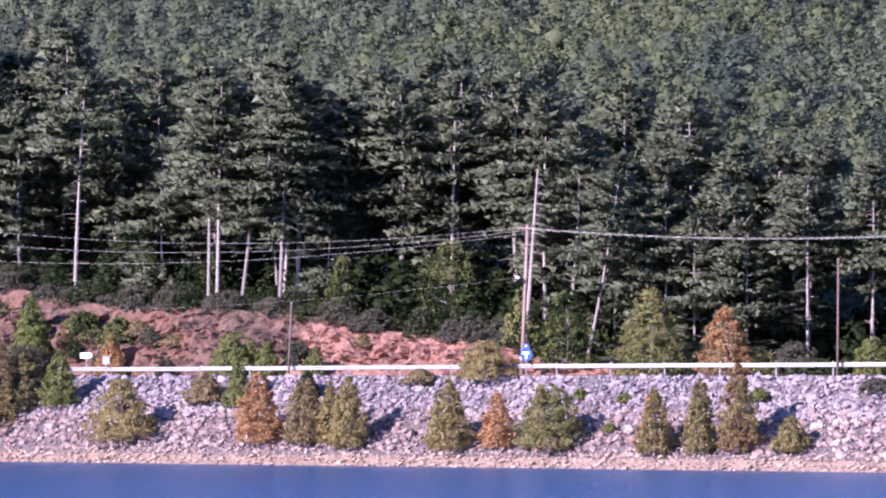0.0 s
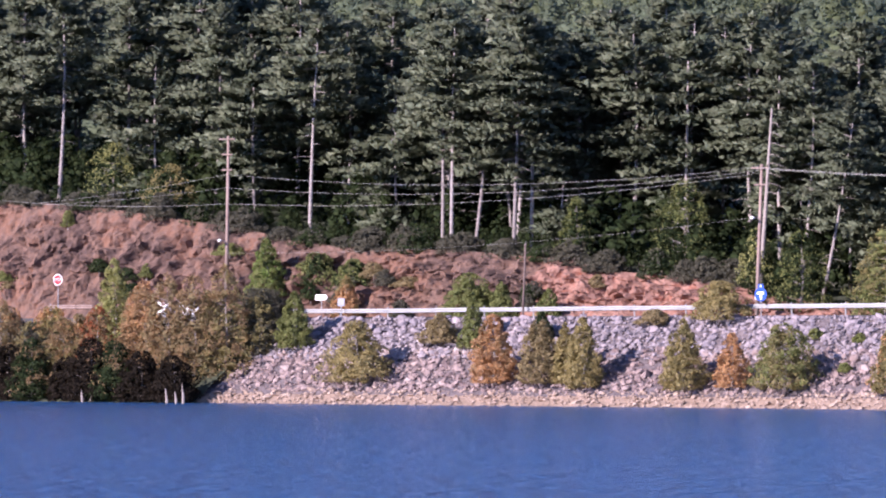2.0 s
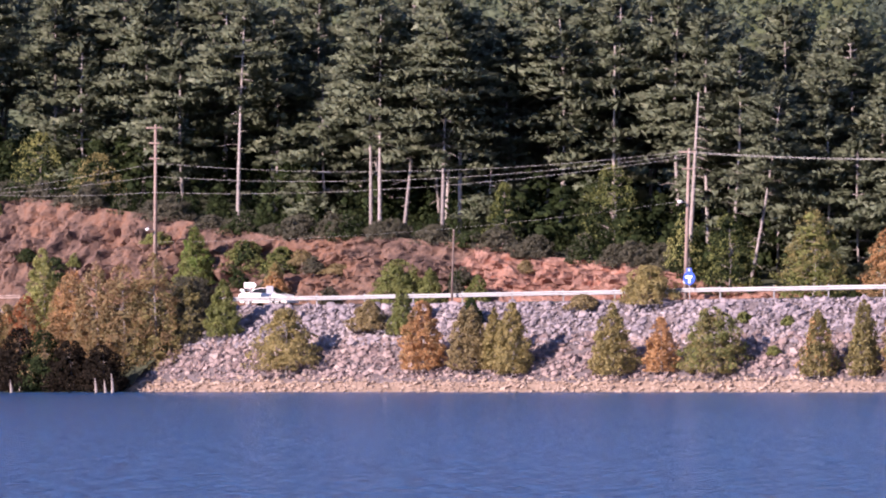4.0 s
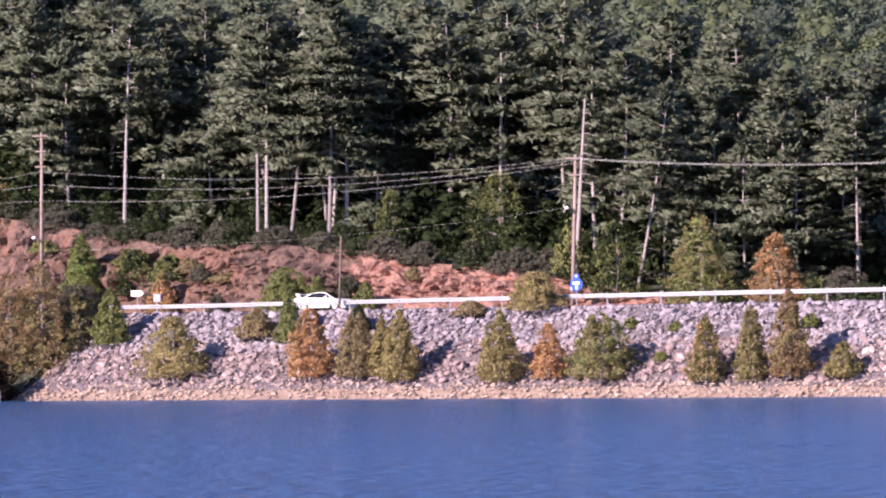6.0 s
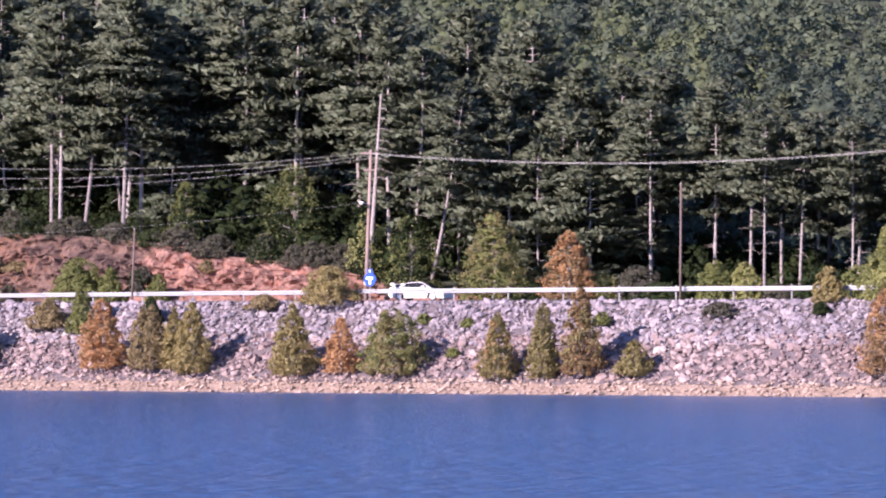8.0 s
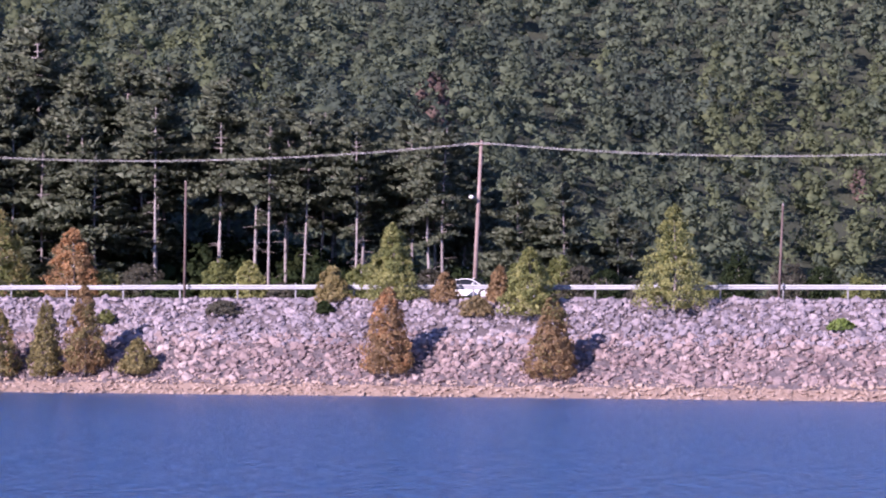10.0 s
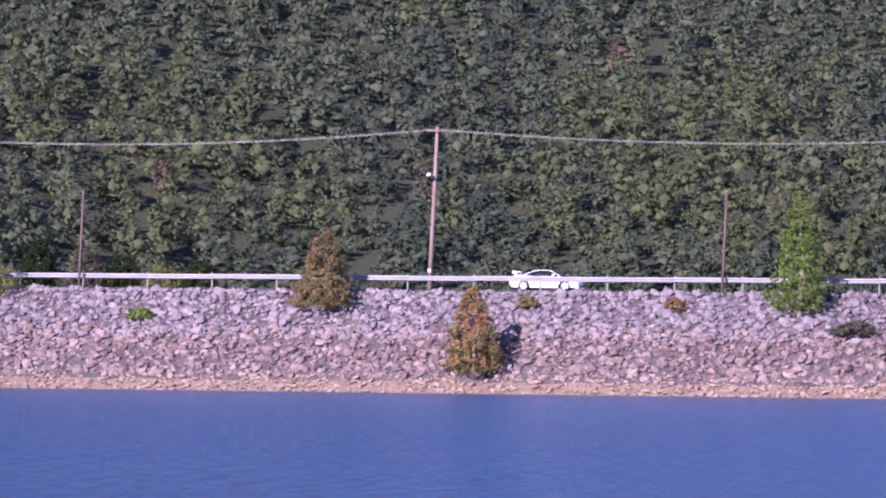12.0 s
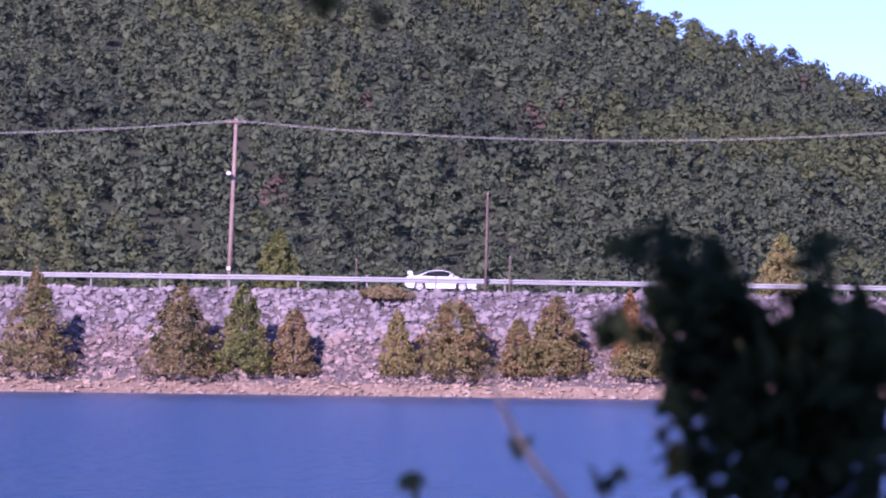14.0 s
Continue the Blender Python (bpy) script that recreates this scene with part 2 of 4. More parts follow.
ICO = bmesh.new()
bmesh.ops.create_icosphere(ICO, subdivisions=1, radius=1.0)
ICO_V = np.array([v.co[:] for v in ICO.verts])
ICO_F = np.array([[v.index for v in f.verts] for f in ICO.faces])
ICO.free()
OCT_V = np.array([(1, 0, 0), (-1, 0, 0), (0, 1, 0), (0, -1, 0), (0, 0, 1), (0, 0, -1.0)])
OCT_F = np.array([(0, 2, 4), (2, 1, 4), (1, 3, 4), (3, 0, 4), (2, 0, 5), (1, 2, 5), (3, 1, 5), (0, 3, 5)])


def clumps(radius, n, size, rng, low, rough=True):
    """Leafy lumps over a crown one unit high, as loose triangles: radius gives the outline by height."""
    base, faces = (ICO_V, ICO_F) if rough else (OCT_V, OCT_F)
    t = low + (0.95 - low) * np.sort(rng.beta(1.1, 1.3, n))
    a = np.arange(n) * 2.4 + rng.uniform(-0.6, 0.6, n)
    tris = []
    for k, b in zip(t, a):
        R = radius(k) * rng.uniform(0.55, 0.9)
        r = size * rng.uniform(0.7, 1.3)
        v = base * rng.uniform(0.7, 1.25, (len(base), 1)) * [r, r, r * 0.62] + [R * math.cos(b), R * math.sin(b), k]
        tris.append(v[faces].reshape(-1, 3))
    return np.concatenate(tris)


# ---------------------------------------------------------------- the lie of the land
def cut_top(x):
    return np.interp(x, [-215, -200, -189, -178, -168, -159, -154, -147, -140, -130], [15.8, 14.5, 13.0, 11.2, 10.9, 10.2, 9.2, 8.6, 7.2, 6.1])


def ridge_up(az):
    """Height of the ridge, in degrees over the eye, by the way it lies."""
    return np.interp(az, [-60, -20, -8, 2.67, 7.06, 14, 40], [6.6, 6.6, 6.4, 4.95, 3.40, 1.8, 1.4])


def land(x, y):
    """Ground height behind the road: a wooded rise at one end of the dam, a valley with the hill beyond it behind the rest."""
    x, y = np.asarray(x, float), np.asarray(y, float)
    r, az = np.hypot(x, y), np.degrees(np.arctan2(x, y))
    far = np.interp(az, [-60, -15, 0, 40], [680, 720, 900, 900])
    top = far * np.tan(np.radians(ridge_up(az))) + EYE - 3.2
    fall = np.clip(r - far, 0, 700) * 0.12
    base = 285 / np.cos(np.radians(np.clip(az, -60, 60)))
    rise = 6 + (top - 6) * np.clip((r - base) / (far - base), 0, 1) - fall
    near = cut_top(x) + np.clip(y - 257, 0, 60) * 0.10 * np.clip((-x - 90) / 40, 0, 1)
    rise = np.maximum(rise, np.minimum(near, 5.5 + np.clip(y - 257, 0, None) * 6.0))
    valley = np.maximum(5.5 - np.clip(y - 252.5, 0, None) * 0.5, -6) + (top + 6) * np.clip((r - 470) / (far - 470), 0, 1) - fall
    share = np.clip((az + 27.0) / 14.0, 0, 1)
    share = share * share * (3 - 2 * share)
    return np.where(y < 251, 5.5, rise * (1 - share) + valley * share)


def sheet(xs, ys, height):
    gx, gy = np.meshgrid(xs, ys)
    verts = np.stack([gx, gy, height(gx, gy)], -1).reshape(-1, 3)
    i = np.arange(len(verts)).reshape(len(ys), len(xs))
    faces = np.stack([i[:-1, :-1], i[:-1, 1:], i[1:, 1:], i[1:, :-1]], -1).reshape(-1, 4)
    return verts, faces


def ground_height(x, y):
    front = np.interp(y, [-3000, -30, 1.5, 6, 14, 215, 229, 245, 251], [30, 2.5, 1.25, 0.3, -2.5, -3, -2, 5.0, 5.5])
    return np.where(y < 251, front, land(x, y))


gx = np.concatenate([[-3500, -2000, -1200, -700, -450, -320, -260], np.arange(-225, 61, 5.0), [90, 140, 220, 340, 520, 900, 1600, 3500]])
gy = np.concatenate([[-3000, -800, -200, -60, -30, -12, -5, 0, 1.5, 3, 6, 10, 14, 60, 140, 215, 229, 237, 245, 251], np.arange(253, 270, 2.0), np.arange(270, 1000, 15.0), [1100, 1300, 1700, 2500, 4500]])
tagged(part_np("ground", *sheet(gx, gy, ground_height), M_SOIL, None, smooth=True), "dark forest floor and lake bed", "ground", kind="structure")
part_np("water", *sheet(np.linspace(-3400, 3400, 3), np.array([3.6, 120, 232.6]), lambda x, y: 0 * x), M_WATER, None)
tagged(bpy.data.objects["water"], "rippled deep blue lake water", "water", kind="structure")


def bank_height(x, y):
    z = np.interp(y, [228, 232, 234, 242, 243.2, 252.5], [-1.7, -0.05, 0.80, 5.72, 5.9, 5.92])
    return z + 0.06 * np.sin(x * 1.7 + y * 2.1) * (y > 232.5) * (y < 242.5)


bank_x = np.arange(-173, 121, 1.0)
tagged(part_np("embankment", *sheet(bank_x, np.array([233.6, 235, 236.5, 238, 239.5, 241, 242, 243.2, 252.5]), bank_height), M_RUBBLE, None), "grey stone fill of the dam", "embankment", kind="structure")
tagged(part_np("shore", *sheet(bank_x, np.array([228, 230, 231.5, 232, 232.5, 233, 233.6]), bank_height), M_SAND, None), "pale washed strip of shore above the water", "shore", kind="structure")


def left_bank(x, y):
    z = np.interp(y, [227, 230, 233, 240, 245, 253], [-1.7, -0.1, 0.7, 4.2, 5.75, 5.9])
    return z + 0.25 * np.sin(x * 0.9) * np.cos(y * 0.8) * (y < 243) * (y > 231)


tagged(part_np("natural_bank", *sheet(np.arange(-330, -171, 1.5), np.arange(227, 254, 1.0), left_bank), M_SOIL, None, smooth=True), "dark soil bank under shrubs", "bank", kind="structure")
road = bmesh.new()
add_box(road, (700, 7.4, 0.3), (20, 247.4, 5.87))
tagged(part("road", road, M_ASPHALT, None), "grey asphalt road along the dam crest", "road", kind="structure")


# the red cutting beside the road
def cutting(x0, x1):
    xs, ts = np.arange(x0, x1, 0.26), np.concatenate([np.linspace(0, 1, 44), [1.08, 1.3, 1.7]])
    g, t = np.meshgrid(xs, ts)
    top = cut_top(g)
    rough = np.array([[noise.fractal(Vector((x * 0.42, s * 4.5, 3.1)), 0.7, 2.1, 5) for x in xs] for s in ts])
    ribs = np.array([[noise.ridged_multi_fractal(Vector((x * 0.10 + s * 2.0, s * 1.6 - x * 0.08, 9.0)), 0.8, 2.2, 4, 0.9, 2.0) for x in xs] for s in ts])
    crag = np.array([[noise.voronoi(Vector((x * 0.62 + 0.4 * s, s * 4.2 + x * 0.11, 0.35 * x)))[0][0] for x in xs] for s in ts])
    fine = np.array([[noise.voronoi(Vector((x * 1.7, s * 11.0, 5.0)))[0][0] for x in xs] for s in ts])
    cracks = np.array([[min(0.22, np.diff(noise.voronoi(Vector((x * 0.5 + 1.4 * s, s * 3.4 - x * 0.16, 2.0)))[0][:2])[0]) for x in xs] for s in ts])
    ledge = np.abs((t * 4.0 + 0.16 * g + 0.8 * rough) % 1.0 - 0.5)
    fall = np.sin(np.pi * np.clip(t, 0, 1)) ** 0.6
    crag = crag - 2.4 * cracks + 0.40 - 0.4 * (ledge - 0.25)
    y = 252.4 + 5.2 * t - (0.5 * rough + 0.7 * (ribs - 1.0) + 1.3 * (0.5 - crag) + 0.65 * (0.4 - fine)) * fall
    z = 5.75 + (top + 0.2 - 5.75) * (np.clip(t, 0, 1) ** 0.9) + 0.5 * rough * fall
    verts = np.stack([g, y, z], -1).reshape(-1, 3)
    i = np.arange(len(verts)).reshape(t.shape)
    return verts, np.stack([i[:-1, :-1], i[:-1, 1:], i[1:, 1:], i[1:, :-1]], -1).reshape(-1, 4)


tagged(part_np("cut_bank", *cutting(-222, -159.7), M_EARTH, None), "bare brown-pink earth and rock cutting beside the road", "bank", kind="structure")
tagged(part_np("cut_bank_red", *cutting(-160, -126), M_CLAY, None), "bare red clay cutting beside the road", "bank", kind="structure")


# ---------------------------------------------------------------- guard rail
def rail_top(x):
    return float(np.interp(x, [-171, -150, -125, -95, -10, 15, 60], [6.58, 6.66, 6.80, 6.85, 6.84, 6.72, 6.60]))


def beam_mesh(mat):
    prof = [(-0.03, 0.0), (0.05, -0.03), (0.055, -0.085), (-0.03, -0.135), (-0.03, -0.170), (0.055, -0.22), (0.05, -0.275), (-0.03, -0.305)]
    outer = [(-d, z) for d, z in prof]
    inner = [(-d + 0.006, z) for d, z in prof][::-1]
    ring = outer + inner
    bm = bmesh.new()
    rows = [[bm.verts.new((x, y, z)) for y, z in ring] for x in (-0.02, 4.06)]
    n = len(ring)
    for k in range(n):
        bm.faces.new((rows[0][k], rows[0][(k + 1) % n], rows[1][(k + 1) % n], rows[1][k]))
    me = bpy.data.meshes.new("beam")
    bm.to_mesh(me)
    bm.free()
    me.materials.append(mat)
    return me


def post_mesh(mat):
    bm = bmesh.new()
    add_box(bm, (0.10, 0.05, 1.3), (0, 0.10, -0.55))
    add_box(bm, (0.07, 0.12, 0.22), (0, 0.04, -0.16))
    me = bpy.data.meshes.new("post")
    bm.to_mesh(me)
    bm.free()
    me.materials.append(mat)
    return me


def guardrail(x0, x1, y, mat=M_STEEL, drop=0.0):
    rail = root("guardrail", pose(x0, y, 6.0), "galvanised steel guard rail along the road edge", "guard rail")
    bmesh_, pmesh = beam_mesh(mat), post_mesh(M_POST)
    k, x = 0, x0
    while x < x1:
        z0, z1 = rail_top(x) - drop, rail_top(x + 4) - drop
        b = attach(new("beam", bmesh_), rail)
        b.matrix_basis = pose(x - x0, -0.004 * (k % 2), z0 - 6.0 + RNG.uniform(-0.02, 0.02), RNG.uniform(-2, 2), -math.degrees(math.atan2(z1 - z0, 4)), 0)
        p = attach(new("post", pmesh), rail)
        p.matrix_basis = pose(x - x0, 0, z0 - 6.0, 0, RNG.uniform(-1.5, 1.5), 0)
        x += 4
        k += 1
    return rail


guardrail(-171.95, 62, 243.0)
# The brown pole colour stands in for shade on this short steel rail.
guardrail(-198.4, -194.5, 248.5, M_POLE, -0.5)

# ---------------------------------------------------------------- poles and wires
def utility_pole(x, y, z0, z1, lean, arm, lamp_z=None, arm_z=None):
    p = root("utility_pole", pose(x, y, z0), "tall weathered wooden power pole with crossarm and lamp", "utility pole", "power poles")
    h = z1 - z0
    sway = math.tan(radians(lean)) * h
    bm = bmesh.new()
    add_tube(bm, (0, 0, -0.6), (sway, 0, h), 0.16, 0.105, 10)
    part("shaft", bm, M_POLE, p, smooth=True)
    bm = bmesh.new()
    add_tube(bm, (sway * 0.125, 0, h * 0.125), (sway * 0.145, 0, h * 0.145), 0.160, 0.158, 10)
    part("band", bm, M_WHITE if arm < 3 else M_POLE, p, "painted band", True)
    for k in range(arm):
        bm = bmesh.new()
        zz = h - 0.25 - 1.15 * k
        add_box(bm, (1.3 if k == 0 else 0.8, 0.10, 0.11), (sway * zz / h, -0.15, zz), pose(0, 0, 0, 0, 0, 18), 0.01)
        a = part("crossarm", bm, M_POLE, p)
        for dx in (-0.55, -0.2, 0.2, 0.55):
            if k and abs(dx) > 0.5:
                continue
            bm = bmesh.new()
            add_tube(bm, (sway * zz / h + dx, -0.15, zz + 0.05), (sway * zz / h + dx, -0.15, zz + 0.22), 0.05, 0.035, 8)
            part("insulator", bm, M_DARK, a)
    if lamp_z:
        zz = lamp_z - z0
        cx = sway * zz / h
        bm = bmesh.new()
        add_tube(bm, (cx, -0.1, zz - 0.05), (cx - 0.22, -0.55, zz + 0.05), 0.03, 0.025, 6)
        a = part("lamp_arm", bm, M_STEEL, p)
        bm = bmesh.new()
        bmesh.ops.create_uvsphere(bm, u_segments=12, v_segments=8, radius=0.17, matrix=pose(cx - 0.26, -0.6, zz + 0.02) @ Matrix.Diagonal((1, 1, 0.75, 1)))
        part("lamp_bowl", bm, M_LAMP, a, "white glass lamp bowl", True)
    return p


def timber_pole(x, y, z0, z1, lean, r=0.085):
    p = root("timber_pole", pose(x, y, z0), "thin brown bare timber pole behind the rail", "pole", "thin poles")
    bm = bmesh.new()
    h = z1 - z0
    add_tube(bm, (0, 0, -0.5), (math.tan(radians(lean)) * h, 0, h), r, r * 0.8, 8)
    shaft = part("shaft", bm, M_TIMBER, p, smooth=True)
    bm = bmesh.new()
    add_tube(bm, (math.tan(radians(lean)) * h, 0, h - 0.06), (math.tan(radians(lean)) * h, 0, h + 0.05), r * 0.9, r * 0.6, 8)
    part("cap", bm, M_DEADWOOD, p)
    return p


def wire(a, b, sag, r=0.018):
    cu = bpy.data.curves.new("power_line", "CURVE")
    cu.dimensions, cu.bevel_depth, cu.bevel_resolution = "3D", r, 1
    s = cu.splines.new("POLY")
    s.points.add(24)
    for i in range(25):
        t = i / 24
        p = Vector(a).lerp(Vector(b), t)
        s.points[i].co = (p.x, p.y, p.z - 4 * sag * t * (1 - t), 1)
    cu.materials.append(M_WIRE)
    return tagged(new("power_line", cu), "thin pale power line slung between poles", "power line", "power lines")


utility_pole(-185.9, 254, 8.2, 19.8, 0.6, 3, 11.9)
utility_pole(-139.5, 252, 5.9, 16.5, 2.2, 2, 12.8)
utility_pole(-95.3, 252, 5.9, 16.3, 2.6, 1, 12.6)
utility_pole(-52.5, 252, 5.9, 16.15, 2.4, 1, 13.15)
utility_pole(-8.3, 252, 5.9, 16.4, 1.9, 1, 13.0)
utility_pole(35.5, 252, 5.9, 16.6, 1.5, 1, 13.1)
for xx, z1 in ((-152.5, 10.95), (-72.1, 11.7), (-33.1, 11.87), (6.9, 11.73)):
    timber_pole(xx, 242.55, 5.75, z1, 2.4 if xx < 0 else 0.8)
timber_pole(-111.4, 242.55, 5.75, 13.4, 0.3, 0.09)
timber_pole(8.3, 242.6, 5.75, 8.05, 0.5, 0.05)
timber_pole(-0.6, 250.9, 5.8, 7.95, 0.0, 0.05)
TOPS = [(-139.1, 251.8, 16.2), (-94.8, 251.8, 16.1), (-52.1, 251.8, 15.95), (-8.0, 251.8, 16.2), (35.7, 251.8, 16.4), (85, 251.8, 16.6)]
for a, b in zip(TOPS, TOPS[1:]):
    wire(a, b, 1.0, 0.014)
    wire((a[0], a[1], a[2] + 0.08), (b[0], b[1], b[2] + 0.08), 1.01, 0.011)
LEFT = (-185.8, 253.8)
wire((*LEFT, 16.9), (-139.1, 251.8, 16.3), 1.0, 0.009)
wire((*LEFT, 15.9), (-139.1, 251.8, 16.1), 1.0, 0.009)
wire((*LEFT, 14.7), (-139.1, 251.8, 15.9), 0.9, 0.009)
wire((*LEFT, 16.9), (-232, 262, 15.5), 1.0, 0.009)
wire((*LEFT, 15.9), (-232, 262, 15.9), 0.8, 0.009)
wire((*LEFT, 14.7), (-215, 254, 16.2), 0.6, 0.009)
wire((-139.3, 251.8, 12.9), (-185.8, 253.8, 11.0), 0.7, 0.005)


# ---------------------------------------------------------------- road signs
def sign_post(p, h, y=0.0):
    bm = bmesh.new()
    add_tube(bm, (0, y, -0.4), (0, y, h), 0.035, 0.035, 8)
    part("post", bm, M_STEEL, p)


def disc(r, z, sides, y=-0.05, depth=0.03):
    bm = bmesh.new()
    bmesh.ops.create_cone(bm, cap_ends=True, segments=sides, radius1=r, radius2=r, depth=depth, matrix=pose(0, y, z, 90, 0, 0) @ pose(0, 0, 0, 0, 0, 22.5))
    return bm


def blue_sign(x, y, z):
    p = root("direction_sign", pose(x, y, z), "round blue road sign with white marks on a post", "road sign")
    sign_post(p, 2.2)
    plate = part("plate", disc(0.45, 1.55, 32), M_BLUE, p, "blue round plate")
    bm = bmesh.new()
    add_box(bm, (0.14, 0.012, 0.40), (0.02, -0.075, 1.42))
    part("arrow", bm, M_WHITE, plate)
    bm = bmesh.new()
    add_box(bm, (0.52, 0.012, 0.16), (-0.02, -0.076, 1.63))
    part("bar", bm, M_WHITE, plate)
    bm = bmesh.new()
    add_box(bm, (0.40, 0.03, 0.24), (0, -0.05, 2.10), bevel=0.01)
    top = part("top_plate", bm, M_BLUE, p, "small blue plate")
    bm = bmesh.new()
    add_box(bm, (0.12, 0.012, 0.12), (0, -0.075, 2.10))
    part("mark", bm, M_WHITE, top)


def stop_sign(x, y, z, h):
    p = root("stop_sign", pose(x, y, z), "red octagonal stop sign with white border on a post", "stop sign")
    sign_post(p, h)
    plate = part("border", disc(0.45, h - 0.35, 8), M_WHITE, p)
    part("plate", disc(0.38, h - 0.35, 8, -0.07, 0.02), M_RED, p)
    letters = bpy.data.curves.new("lettering", "FONT")
    letters.body, letters.size, letters.extrude, letters.align_x, letters.align_y = "STOP", 0.27, 0.006, "CENTER", "CENTER"
    letters.materials.append(M_WHITE)
    word = attach(new("lettering", letters), p)
    word.matrix_basis = pose(0, -0.088, h - 0.35, 90, 0, 0)
    tagged(word, "white lettering")


def arrow_sign(x, y, z):
    p = root("arrow_sign", pose(x, y, z), "white arrow-shaped direction board on a post", "road sign")
    sign_post(p, 1.15)
    bm = bmesh.new()
    ring = [(-0.5, 0.72), (0.36, 0.72), (0.56, 0.92), (0.36, 1.12), (-0.5, 1.12)]
    f = bm.faces.new([bm.verts.new((a, -0.06, b)) for a, b in ring])
    e = bmesh.ops.extrude_face_region(bm, geom=[f])
    bmesh.ops.translate(bm, vec=(0, 0.03, 0), verts=[v for v in e["geom"] if isinstance(v, bmesh.types.BMVert)])
    bmesh.ops.recalc_face_normals(bm, faces=bm.faces)
    part("board", bm, M_WHITE, p)
    for a, b in ((-0.05, 0.98), (-0.1, 0.84)):
        bm = bmesh.new()
        add_box(bm, (0.6, 0.008, 0.05), (a, -0.068, b))
        part("bar", bm, M_RED, p)


def back_sign(x, y, z):
    p = root("traffic_sign", pose(x, y, z), "square grey sign seen from behind on a post", "road sign")
    sign_post(p, 1.3, 0.05)
    bm = bmesh.new()
    add_box(bm, (0.60, 0.03, 0.55), (0, 0, 1.05), bevel=0.01)
    part("plate", bm, M_SIGNBACK, p)
    for zz in (0.92, 1.18):
        bm = bmesh.new()
        add_box(bm, (0.5, 0.03, 0.04), (0, -0.03, zz))
        part("bracket", bm, M_STEEL, p)


blue_sign(-133.9, 242.5, 5.85)
stop_sign(-196.4, 247, 6.0, 3.3)
arrow_sign(-169.9, 243.5, 6.5)
back_sign(-167.6, 242.6, 6.0)


# ---------------------------------------------------------------- shrubs and young trees
def crown_points(n, h, w, rng, point=1.0, low=0.04):
    """Places in a leafy crown: a cone with lobes and gaps, thick to the ground."""
    t = rng.beta(1.1, 1.5, n * 3)
    t = low + (1 - low) * t
    a = rng.uniform(0, 2 * np.pi, n * 3)
    ph = rng.uniform(0, 6.28, 6)
    prof = np.clip((1 - t) ** (0.28 + 0.36 * point), 0.03, None)
    prof = np.minimum(prof, 0.60 + 2.4 * t)
    lobes = 1 + 0.11 * np.sin(3 * a + ph[0] + 5 * t) + 0.09 * np.sin(5 * a + ph[1] - 9 * t) + 0.12 * np.sin(t * h * 7.0 + ph[2] + np.sin(a + ph[3]) * 2)
    edge = rng.uniform(0, 1, n * 3) ** 0.28
    r = 0.61 * w * prof * lobes * edge
    p = np.stack([r * np.cos(a), r * np.sin(a), t * h], 1)
    gaps = np.array([noise.noise(Vector(q) * (2.3 / max(0.6, w * 0.35)) + Vector((ph[4], ph[5], 0))) for q in p])
    keep = np.argsort(-(gaps + rng.uniform(-0.42, 0.42, n * 3)))[:n]
    return p[keep]


